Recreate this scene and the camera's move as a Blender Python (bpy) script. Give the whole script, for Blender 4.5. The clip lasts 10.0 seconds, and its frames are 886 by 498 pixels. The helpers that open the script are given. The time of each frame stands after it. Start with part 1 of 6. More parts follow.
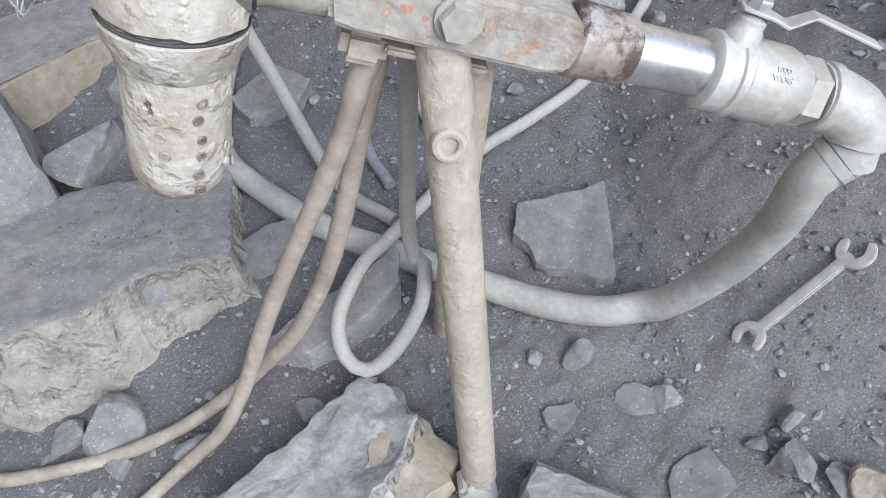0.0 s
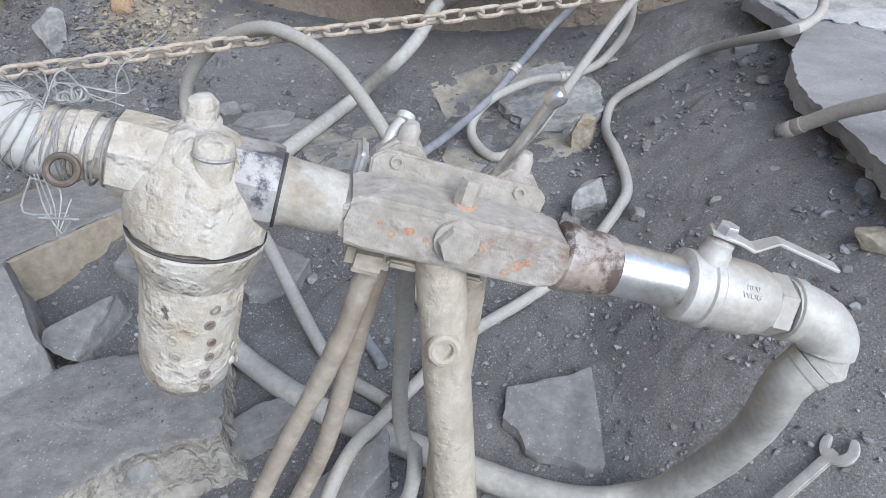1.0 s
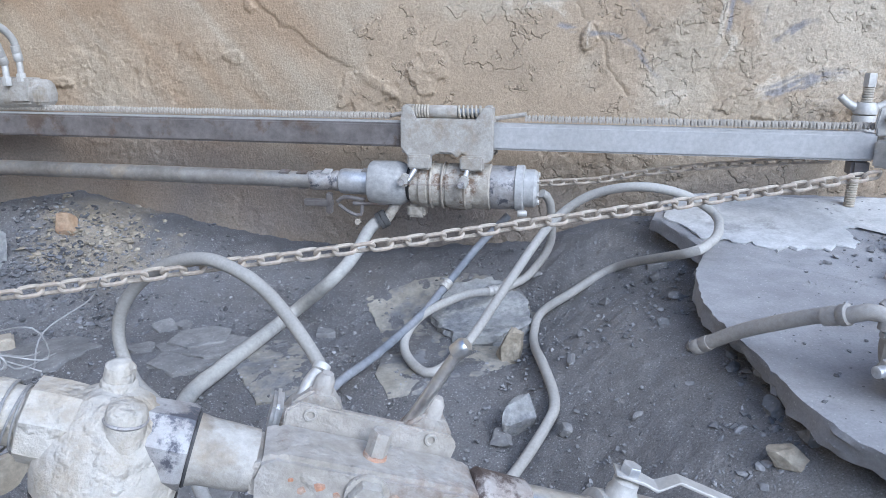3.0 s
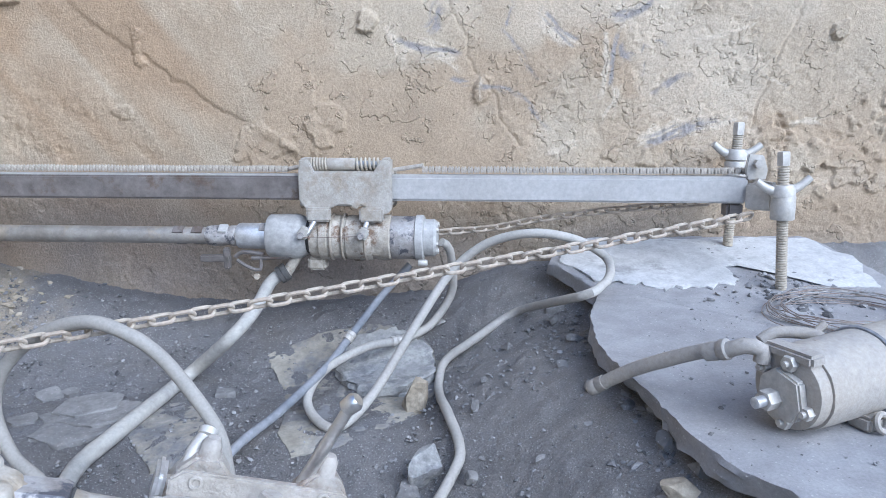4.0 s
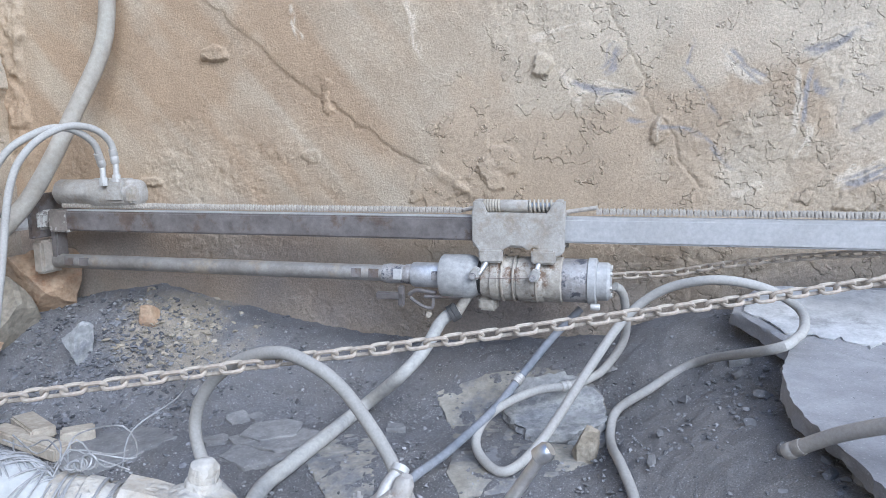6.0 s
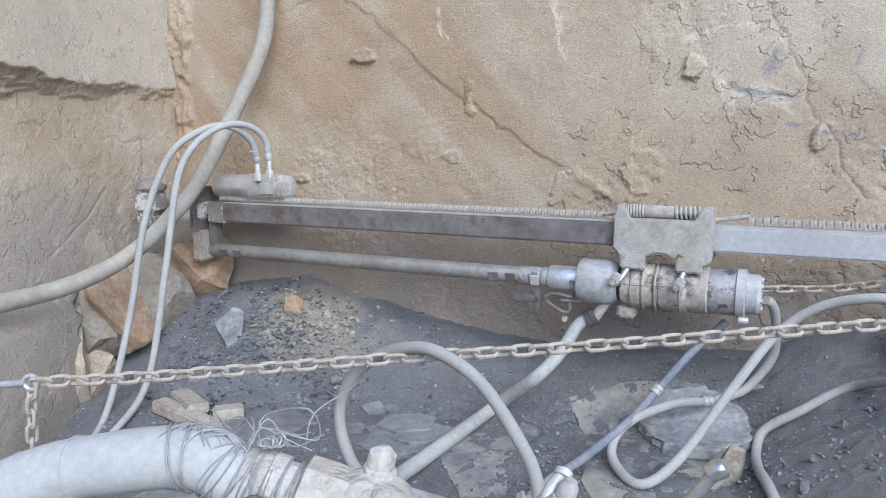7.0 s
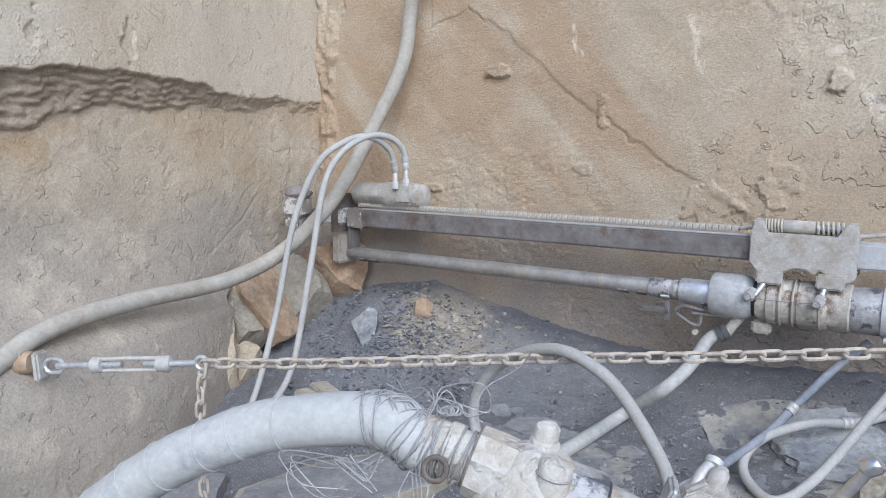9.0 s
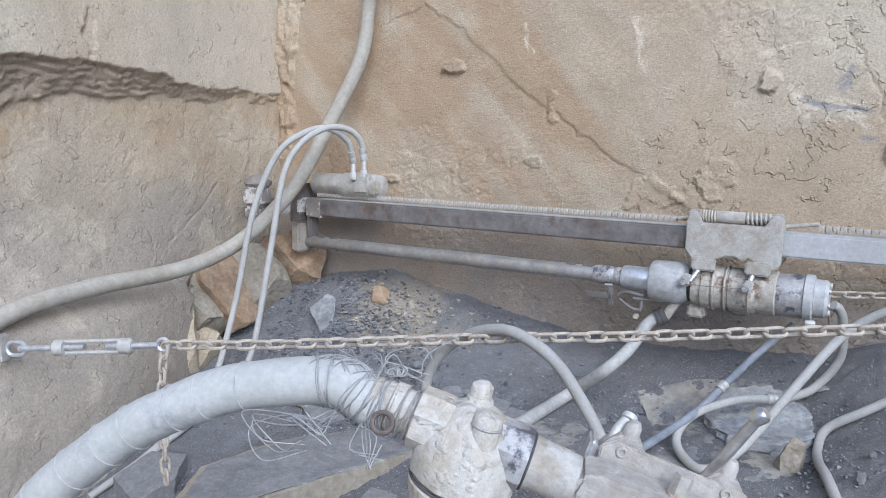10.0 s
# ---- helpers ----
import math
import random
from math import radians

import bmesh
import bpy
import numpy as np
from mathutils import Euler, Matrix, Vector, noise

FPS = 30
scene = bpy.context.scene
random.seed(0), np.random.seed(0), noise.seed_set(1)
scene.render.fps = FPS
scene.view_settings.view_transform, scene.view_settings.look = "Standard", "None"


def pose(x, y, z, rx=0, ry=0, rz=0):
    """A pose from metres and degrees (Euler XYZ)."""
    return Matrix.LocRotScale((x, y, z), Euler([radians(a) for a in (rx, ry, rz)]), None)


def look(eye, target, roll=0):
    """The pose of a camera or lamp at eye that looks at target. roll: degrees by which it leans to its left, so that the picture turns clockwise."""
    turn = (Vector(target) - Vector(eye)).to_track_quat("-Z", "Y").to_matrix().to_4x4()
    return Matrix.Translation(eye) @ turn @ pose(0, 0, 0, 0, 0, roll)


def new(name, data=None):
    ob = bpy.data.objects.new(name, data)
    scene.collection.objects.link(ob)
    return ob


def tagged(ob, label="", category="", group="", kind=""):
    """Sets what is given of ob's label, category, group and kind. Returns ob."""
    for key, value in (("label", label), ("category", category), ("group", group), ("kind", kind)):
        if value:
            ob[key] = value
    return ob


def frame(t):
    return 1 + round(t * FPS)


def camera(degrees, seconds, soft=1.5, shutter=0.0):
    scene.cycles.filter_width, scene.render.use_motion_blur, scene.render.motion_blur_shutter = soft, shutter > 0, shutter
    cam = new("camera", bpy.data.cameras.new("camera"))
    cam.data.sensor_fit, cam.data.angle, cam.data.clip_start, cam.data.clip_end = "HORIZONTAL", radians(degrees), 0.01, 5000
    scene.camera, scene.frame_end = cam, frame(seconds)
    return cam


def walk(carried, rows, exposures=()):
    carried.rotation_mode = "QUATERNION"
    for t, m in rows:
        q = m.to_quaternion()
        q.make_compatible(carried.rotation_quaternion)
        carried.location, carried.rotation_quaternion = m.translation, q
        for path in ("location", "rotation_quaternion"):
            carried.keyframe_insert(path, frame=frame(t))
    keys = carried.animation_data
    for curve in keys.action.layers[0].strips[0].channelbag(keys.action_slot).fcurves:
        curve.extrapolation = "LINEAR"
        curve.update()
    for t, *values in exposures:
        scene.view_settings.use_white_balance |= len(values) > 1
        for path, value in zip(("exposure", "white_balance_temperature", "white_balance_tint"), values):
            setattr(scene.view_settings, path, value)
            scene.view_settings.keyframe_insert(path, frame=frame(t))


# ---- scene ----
cam = camera(62.4, 10.0, soft=0.5)
PATH = [
    (0, (0.421, -0.054, 0.64), (0.03, 1.376, -0.703), -3.4),
    (0.5, (0.417, -0.059, 0.678), (0.02, 1.488, -0.525), -2.9),
    (1, (0.417, -0.063, 0.708), (0.011, 1.623, -0.288), -1.1),
    (1.5, (0.425, -0.071, 0.734), (0.037, 1.678, -0.156), -2.3),
    (2, (0.432, -0.078, 0.761), (0.053, 1.739, 0.015), -0.6),
    (2.5, (0.441, -0.079, 0.776), (0.08, 1.786, 0.152), -0.8),
    (3, (0.463, -0.074, 0.787), (0.163, 1.834, 0.269), -0.5),
    (3.2, (0.476, -0.075, 0.79), (0.218, 1.85, 0.313), -0.2),
    (4.3, (0.507, -0.08, 0.8), (0.477, 1.882, 0.412), -1.1),
    (4.5, (0.526, -0.074, 0.804), (0.477, 1.887, 0.413), -1.1),
    (5, (0.506, -0.074, 0.801), (0.369, 1.889, 0.445), -1.4),
    (5.5, (0.477, -0.071, 0.798), (0.172, 1.883, 0.503), -1.8),
    (7, (0.388, -0.102, 0.802), (-0.4, 1.717, 0.535), -0.5),
    (7.5, (0.361, -0.122, 0.802), (-0.573, 1.629, 0.549), -0.5),
    (8, (0.333, -0.153, 0.802), (-0.729, 1.525, 0.567), 0.0),
    (8.5, (0.337, -0.183, 0.798), (-0.743, 1.484, 0.568), 0.1),
    (9, (0.37, -0.219, 0.79), (-0.688, 1.463, 0.562), 0.3),
    (9.5, (0.407, -0.257, 0.782), (-0.598, 1.456, 0.552), 0.6),
    (10, (0.443, -0.302, 0.783), (-0.521, 1.433, 0.539), 0.9),
]
walk(cam, [(t, look(eye, target, roll)) for t, eye, target, roll in PATH],
     [(0, 0.86, 5430, 7), (0.5, 0.79, 5380, 7), (1, 0.78, 5370, 7), (1.55, 0.78, 5350, 8), (2, 0.7, 4700, 8), (2.5, 0.7, 4830, 8), (3.2, 0.76, 4850, 8), (4.5, 0.89, 4880, 8), (5.5, 0.85, 4900, 8), (7.5, 0.7, 5050, 8), (8.3, 0.68, 5120, 8), (10, 0.7, 5030, 8)])

# ---- world and light ----
world = bpy.data.worlds.new("sky")
scene.world = world
world.use_nodes = True
wn = world.node_tree
sky = wn.nodes.new("ShaderNodeTexSky")
sky.sky_type = "NISHITA"
sky.sun_disc = False
SUN_EL, SUN_ROT = radians(36), radians(139)
sky.sun_elevation, sky.sun_rotation = SUN_EL, SUN_ROT
sky.air_density, sky.dust_density = 1.0, 2.5
wn.links.new(sky.outputs[0], wn.nodes["Background"].inputs[0])
wn.nodes["Background"].inputs[1].default_value = 0.15
sun = new("sun", bpy.data.lights.new("sun", "SUN"))
sun.data.energy, sun.data.angle, sun.data.color = 1.25, radians(50), (1.0, 0.92, 0.81)
sun.matrix_world = look((4.0, -3.4, 4.43), (0, 1.2, 0))

# ---- materials ----
def mat(name, c1, c2, rough=0.9, metal=0.0, scale=6.0, fine=60.0, bump=0.3, c3=None, c3_amount=0.5, c3_scale=3.0, spread=(0.35, 0.65), bump_dist=0.004, vary=0.0, spots=None, mottle=0.2, island=0.0, chips=None, c3_soft=0.04, masks=(), flake=None, grain_range=(0.86, 1.1), fine_bump=0.4):
    m = bpy.data.materials.new(name)
    m.use_nodes = True
    nt = m.node_tree
    N, K = nt.nodes, nt.links
    b = N["Principled BSDF"]
    b.inputs["Metallic"].default_value = metal
    co = N.new("ShaderNodeTexCoord")
    def tex(sc, detail=6.0, roughness=0.6):
        n = N.new("ShaderNodeTexNoise")
        n.inputs["Scale"].default_value = sc
        n.inputs["Detail"].default_value = detail
        n.inputs["Roughness"].default_value = roughness
        K.new(co.outputs["Object"], n.inputs["Vector"])
        return n
    def ramp(src, lo, hi):
        r = N.new("ShaderNodeMapRange")
        r.inputs["From Min"].default_value, r.inputs["From Max"].default_value = lo, hi
        K.new(src, r.inputs["Value"])
        return r.outputs["Result"]
    def mix(f, a, bb):
        x = N.new("ShaderNodeMix")
        x.data_type = "RGBA"
        K.new(f, x.inputs["Factor"])
        for i, v in ((6, a), (7, bb)):
            if isinstance(v, tuple):
                x.inputs[i].default_value = (*v, 1)
            else:
                K.new(v, x.inputs[i])
        return x.outputs[2]
    big, small = tex(scale), tex(fine, 5.0, 0.72)
    col = mix(ramp(big.outputs["Fac"], *spread), c1, c2)
    grain = ramp(small.outputs["Fac"], 0.31, 0.69)
    hsv = N.new("ShaderNodeHueSaturation")
    g2 = N.new("ShaderNodeMapRange")
    g2.inputs["To Min"].default_value, g2.inputs["To Max"].default_value = grain_range[0], grain_range[1]
    K.new(grain, g2.inputs["Value"])
    K.new(g2.outputs["Result"], hsv.inputs["Value"])
    if c3:
        t3 = tex(c3_scale, 8.0, 0.7)
        f3 = ramp(t3.outputs["Fac"], 1.0 - c3_amount - c3_soft, 1.0 - c3_amount + c3_soft)
        col = mix(f3, col, c3)
    for attr, colour in masks:
        at = N.new("ShaderNodeAttribute")
        at.attribute_name = attr
        col = mix(at.outputs["Fac"], col, colour)
    if chips:
        t4 = tex(chips[1], 6.0, 0.75)
        col = mix(ramp(t4.outputs["Fac"], chips[2], chips[2] + 0.03), col, chips[0])
    if spots:
        v = N.new("ShaderNodeTexVoronoi")
        v.inputs["Scale"].default_value = spots[1]
        K.new(co.outputs["Object"], v.inputs["Vector"])
        col = mix(ramp(v.outputs["Distance"], spots[2] + 0.06, spots[2]), col, spots[0])
    if vary:
        oi = N.new("ShaderNodeObjectInfo")
        h2 = N.new("ShaderNodeHueSaturation")
        r = N.new("ShaderNodeMapRange")
        r.inputs["To Min"].default_value, r.inputs["To Max"].default_value = 1 - vary, 1 + vary
        K.new(oi.outputs["Random"], r.inputs["Value"])
        K.new(r.outputs["Result"], h2.inputs["Value"])
        K.new(col, h2.inputs["Color"])
        col = h2.outputs["Color"]
    mot = tex(scale * 4.3, 5.0, 0.65)
    mv = N.new("ShaderNodeMapRange")
    mv.inputs["From Min"].default_value, mv.inputs["From Max"].default_value = 0.3, 0.7
    mv.inputs["To Min"].default_value, mv.inputs["To Max"].default_value = 1.0 - mottle, 1.0 + mottle * 0.6
    K.new(mot.outputs["Fac"], mv.inputs["Value"])
    h3 = N.new("ShaderNodeHueSaturation")
    K.new(mv.outputs["Result"], h3.inputs["Value"])
    K.new(col, h3.inputs["Color"])
    col = h3.outputs["Color"]
    if island:
        gi = N.new("ShaderNodeNewGeometry")
        iv = N.new("ShaderNodeMapRange")
        iv.inputs["To Min"].default_value, iv.inputs["To Max"].default_value = 1.0 - island, 1.0 + island
        K.new(gi.outputs["Random Per Island"], iv.inputs["Value"])
        h4 = N.new("ShaderNodeHueSaturation")
        K.new(iv.outputs["Result"], h4.inputs["Value"])
        K.new(col, h4.inputs["Color"])
        col = h4.outputs["Color"]
    K.new(col, hsv.inputs["Color"])
    K.new(hsv.outputs["Color"], b.inputs["Base Color"])
    rr = N.new("ShaderNodeMapRange")
    rr.inputs["To Min"].default_value, rr.inputs["To Max"].default_value = max(rough - 0.12, 0.05), min(rough + 0.12, 1.0)
    K.new(big.outputs["Fac"], rr.inputs["Value"])
    K.new(rr.outputs["Result"], b.inputs["Roughness"])
    bp = N.new("ShaderNodeBump")
    bp.inputs["Strength"].default_value, bp.inputs["Distance"].default_value = bump, bump_dist
    ad = N.new("ShaderNodeMath")
    ad.operation = "MULTIPLY_ADD"
    ad.inputs[1].default_value = 1.5
    sm = N.new("ShaderNodeMath")
    sm.operation = "MULTIPLY"
    sm.inputs[1].default_value = fine_bump
    K.new(small.outputs["Fac"], sm.inputs[0])
    K.new(big.outputs["Fac"], ad.inputs[0])
    K.new(sm.outputs[0], ad.inputs[2])
    height = ad.outputs[0]
    if flake:
        tf = tex(flake[0], 4.0, 0.55)
        lift = ramp(tf.outputs["Fac"], flake[1], flake[1] + flake[3])
        if len(flake) > 4:
            crust = N.new("ShaderNodeAttribute")
            crust.attribute_name = flake[4]
            by = N.new("ShaderNodeMath")
            by.operation = "MULTIPLY"
            K.new(lift, by.inputs[0])
            K.new(crust.outputs["Fac"], by.inputs[1])
            lift = by.outputs[0]
        fl = N.new("ShaderNodeMath")
        fl.operation = "MULTIPLY_ADD"
        fl.inputs[1].default_value = flake[2]
        K.new(lift, fl.inputs[0])
        K.new(height, fl.inputs[2])
        height = fl.outputs[0]
    K.new(height, bp.inputs["Height"])
    K.new(bp.outputs["Normal"], b.inputs["Normal"])
    return m


# Second mask colour: grey drilling dust, darkened to hold the shade low on the wall.
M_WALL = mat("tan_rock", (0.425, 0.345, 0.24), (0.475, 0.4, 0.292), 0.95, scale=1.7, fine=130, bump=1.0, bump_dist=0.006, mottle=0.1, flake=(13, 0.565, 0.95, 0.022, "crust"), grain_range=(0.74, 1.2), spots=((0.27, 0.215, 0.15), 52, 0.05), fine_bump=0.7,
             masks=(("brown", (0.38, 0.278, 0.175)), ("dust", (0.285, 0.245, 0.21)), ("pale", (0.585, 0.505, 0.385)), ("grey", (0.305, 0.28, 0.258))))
M_WALL2 = mat("pale_rock", (0.43, 0.35, 0.242), (0.48, 0.4, 0.288), 0.95, scale=2.2, fine=130, bump=1.0, bump_dist=0.006, mottle=0.08, flake=(17, 0.59, 0.5, 0.03), grain_range=(0.74, 1.2), spots=((0.3, 0.24, 0.165), 48, 0.045), fine_bump=0.7,
              masks=(("brown", (0.4, 0.285, 0.165)), ("dust", (0.365, 0.315, 0.25)), ("pale", (0.53, 0.455, 0.345)), ("strata", (0.38, 0.305, 0.218))))
# The first mask colour brightens the right-hand floor, where the bank shades too dark.
M_GROUND = mat("grey_rock_dust", (0.182, 0.179, 0.183), (0.228, 0.224, 0.227), 0.97, scale=3.5, fine=230, bump=1.0, c3=(0.178, 0.169, 0.16), c3_amount=0.45, c3_scale=4.0, bump_dist=0.008, spots=((0.42, 0.41, 0.4), 120, 0.17), mottle=0.14, c3_soft=0.15, grain_range=(0.62, 1.32), fine_bump=1.0, masks=(("dry", (0.295, 0.28, 0.265)), ("tan", (0.36, 0.312, 0.24))))
M_GRAVEL = mat("gravel", (0.19, 0.187, 0.188), (0.265, 0.26, 0.256), 0.95, scale=9, fine=150, bump=0.5, island=0.5)
M_GRAVEL_DARK = mat("dark_gravel", (0.1, 0.1, 0.108), (0.2, 0.198, 0.2), 0.95, scale=9, fine=150, bump=0.5, island=0.5)
M_BROKEN = mat("broken_rock_face", (0.285, 0.262, 0.225), (0.38, 0.355, 0.31), 0.95, scale=9, fine=80, bump=1.1, bump_dist=0.008, c3=(0.235, 0.22, 0.2), c3_amount=0.45, c3_scale=12, mottle=0.2, flake=(14, 0.42, 1.2, 0.16))
M_STONE = mat("dusty_stone", (0.195, 0.191, 0.188), (0.262, 0.254, 0.242), 0.95, scale=7, fine=80, bump=0.9, vary=0.15, spots=((0.38, 0.37, 0.36), 90, 0.12), bump_dist=0.006, mottle=0.25)
M_STONE_TAN = mat("tan_broken_stone", (0.3, 0.255, 0.185), (0.36, 0.32, 0.25), 0.95, scale=8, fine=70, bump=0.9, vary=0.12, bump_dist=0.006, mottle=0.25)
M_EMBED = mat("bedded_pale_rock", (0.275, 0.252, 0.205), (0.35, 0.325, 0.272), 0.95, scale=6, fine=90, bump=0.9, c3=(0.2, 0.198, 0.2), c3_amount=0.47, c3_scale=5, bump_dist=0.006, mottle=0.25, c3_soft=0.06)
M_STONE_PALE = mat("pale_broken_stone", (0.3, 0.3, 0.295), (0.4, 0.395, 0.37), 0.95, scale=9, fine=60, bump=1.0, c3=(0.23, 0.23, 0.235), c3_amount=0.45, c3_scale=11, bump_dist=0.008, mottle=0.3)
M_STONE_RUST = mat("rusty_stone", (0.36, 0.24, 0.14), (0.42, 0.33, 0.23), 0.95, scale=7, fine=60, bump=0.9, c3=(0.27, 0.14, 0.07), c3_amount=0.4, c3_scale=6, c3_soft=0.1)
M_SLAB = mat("dust_covered_slab", (0.285, 0.278, 0.28), (0.35, 0.343, 0.34), 0.95, scale=3, fine=170, bump=0.9, spots=((0.42, 0.41, 0.4), 75, 0.11), mottle=0.18)
M_WHITE_DUST = mat("white_dust", (0.47, 0.465, 0.455), (0.55, 0.545, 0.53), 0.97, scale=6, fine=120, bump=0.6, c3=(0.36, 0.35, 0.34), c3_amount=0.4, c3_scale=7)
M_PAINT = mat("dust_caked_paint", (0.36, 0.33, 0.28), (0.45, 0.423, 0.378), 0.85, scale=16, fine=110, bump=0.8, c3=(0.32, 0.275, 0.21), c3_amount=0.42, c3_scale=13, mottle=0.15, chips=((0.14, 0.12, 0.11), 42, 0.67), c3_soft=0.08)
M_CAKED = mat("caked_filter", (0.46, 0.415, 0.34), (0.55, 0.52, 0.465), 0.85, scale=13, fine=90, bump=1.0, c3=(0.38, 0.315, 0.225), c3_amount=0.42, c3_scale=11, bump_dist=0.006, mottle=0.1, chips=((0.11, 0.1, 0.09), 26, 0.665), flake=(18, 0.48, 0.6, 0.12), c3_soft=0.1)
M_BOX = mat("worn_orange_steel", (0.38, 0.345, 0.29), (0.47, 0.44, 0.4), 0.7, metal=0.15, scale=14, fine=90, bump=0.6, c3=(0.24, 0.18, 0.13), c3_amount=0.4, c3_scale=12, mottle=0.15, c3_soft=0.09, chips=((0.44, 0.25, 0.16), 24, 0.69), flake=(26, 0.5, 0.5, 0.1))
M_ORANGE = mat("orange_paint", (0.5, 0.25, 0.14), (0.42, 0.34, 0.27), 0.75, scale=70, fine=120, bump=0.4, mottle=0.3)
M_LEG = mat("dusty_pipe", (0.38, 0.338, 0.265), (0.47, 0.428, 0.352), 0.8, scale=9, fine=80, bump=0.8, flake=(30, 0.5, 0.5, 0.12), c3=(0.37, 0.315, 0.235), c3_amount=0.4, c3_scale=8, mottle=0.1, c3_soft=0.1)
M_CHROME = mat("worn_chrome", (0.62, 0.6, 0.57), (0.74, 0.73, 0.71), 0.3, metal=0.9, scale=8, fine=90, bump=0.12, c3=(0.4, 0.33, 0.25), c3_amount=0.34, c3_scale=12)
M_ZINC = mat("dusty_zinc", (0.48, 0.462, 0.425), (0.57, 0.553, 0.515), 0.55, metal=0.25, scale=12, fine=90, bump=0.3, c3=(0.43, 0.4, 0.35), c3_amount=0.45, c3_scale=9, mottle=0.1, c3_soft=0.12)
M_DARKSTEEL = mat("chipped_dark_steel", (0.3, 0.275, 0.25), (0.46, 0.445, 0.43), 0.6, metal=0.3, scale=22, fine=110, bump=0.6, c3=(0.11, 0.11, 0.125), c3_amount=0.435, c3_scale=26, mottle=0.15)
M_RAIL = mat("scuffed_rail_steel", (0.16, 0.142, 0.13), (0.235, 0.215, 0.202), 0.55, metal=0.25, scale=5, fine=70, bump=0.4, c3=(0.15, 0.115, 0.09), c3_amount=0.44, c3_scale=7, mottle=0.3)
M_RAILPALE = mat("pale_rail_steel", (0.43, 0.42, 0.405), (0.47, 0.46, 0.445), 0.6, metal=0.2, scale=5, fine=70, bump=0.3, mottle=0.06, c3=(0.4, 0.385, 0.36), c3_amount=0.38, c3_scale=6, c3_soft=0.15)
M_ROD = mat("drill_rod_steel", (0.3, 0.28, 0.25), (0.42, 0.4, 0.37), 0.45, metal=0.5, scale=6, fine=70, bump=0.2, c3=(0.42, 0.37, 0.3), c3_amount=0.42, c3_scale=9)
M_STEEL = mat("bright_steel", (0.5, 0.5, 0.5), (0.62, 0.62, 0.62), 0.4, metal=0.6, scale=14, fine=90, bump=0.2)
M_SLEEVE = mat("dusty_grey_sleeve", (0.4, 0.392, 0.375), (0.47, 0.46, 0.438), 0.75, scale=10, fine=90, bump=0.4, mottle=0.22, chips=((0.2, 0.17, 0.15), 30, 0.68))
M_DRILL = mat("dust_caked_drill", (0.38, 0.34, 0.275), (0.48, 0.445, 0.385), 0.85, scale=14, fine=80, bump=0.9, c3=(0.2, 0.14, 0.095), c3_amount=0.43, c3_scale=13, mottle=0.3)
M_CHAIN = mat("rusty_chain", (0.42, 0.36, 0.28), (0.5, 0.46, 0.4), 0.8, metal=0.15, scale=14, fine=90, bump=0.3, c3=(0.38, 0.295, 0.21), c3_amount=0.42, c3_scale=9, c3_soft=0.12)
M_ROLLER = mat("roller_chain", (0.4, 0.355, 0.29), (0.52, 0.48, 0.42), 0.7, metal=0.2, scale=60, fine=90, bump=0.3, vary=0.1)
M_HOSE = mat("dusty_grey_hose", (0.335, 0.318, 0.287), (0.4, 0.383, 0.348), 0.85, scale=5, fine=140, bump=0.35, vary=0.08, mottle=0.08)
M_HOSE_TAN = mat("dusty_tan_hose", (0.34, 0.305, 0.25), (0.42, 0.39, 0.325), 0.85, scale=6, fine=70, bump=0.4, c3=(0.3, 0.26, 0.2), c3_amount=0.4, c3_scale=7, c3_soft=0.12, mottle=0.1)
M_HOSE_BROWN = mat("mud_coated_hose", (0.3, 0.255, 0.2), (0.4, 0.36, 0.3), 0.9, scale=8, fine=60, bump=0.7, c3=(0.46, 0.41, 0.33), c3_amount=0.42, c3_scale=5)
M_HOSE_BLUE = mat("dark_blue_grey_hose", (0.17, 0.185, 0.21), (0.28, 0.285, 0.3), 0.8, scale=8, fine=80, bump=0.3)
M_HOSE_WHITE = mat("white_dusted_hose", (0.4, 0.392, 0.36), (0.47, 0.462, 0.435), 0.85, scale=6, fine=80, bump=0.4, c3=(0.28, 0.285, 0.29), c3_amount=0.365, c3_scale=13, mottle=0.05, c3_soft=0.08)
M_HOSE_WHITE2 = mat("pale_grey_hose", (0.39, 0.372, 0.33), (0.48, 0.462, 0.418), 0.85, scale=5, fine=80, bump=0.35, c3=(0.27, 0.266, 0.255), c3_amount=0.44, c3_scale=7, mottle=0.08, c3_soft=0.14)
M_WIRE = mat("tie_wire", (0.3, 0.29, 0.275), (0.42, 0.41, 0.39), 0.6, metal=0.3, scale=30, fine=90, bump=0.1)
M_WIRE_DARK = mat("rusty_wire", (0.2, 0.15, 0.12), (0.32, 0.28, 0.25), 0.6, metal=0.3, scale=30, fine=90, bump=0.1)
M_BLACK = mat("black_rubber", (0.05, 0.05, 0.05), (0.1, 0.095, 0.09), 0.8, scale=20, fine=90, bump=0.2)
M_MOTOR = mat("dust_covered_motor", (0.34, 0.325, 0.305), (0.41, 0.395, 0.37), 0.8, scale=8, fine=120, bump=0.6, c3=(0.37, 0.325, 0.26), c3_amount=0.46, c3_scale=4, mottle=0.1, c3_soft=0.2)
M_SPLASH = mat("mud_splashed_steel", (0.2, 0.172, 0.145), (0.28, 0.245, 0.21), 0.8, scale=10, fine=90, bump=0.8, c3=(0.55, 0.515, 0.455), c3_amount=0.47, c3_scale=13, mottle=0.15, c3_soft=0.02)
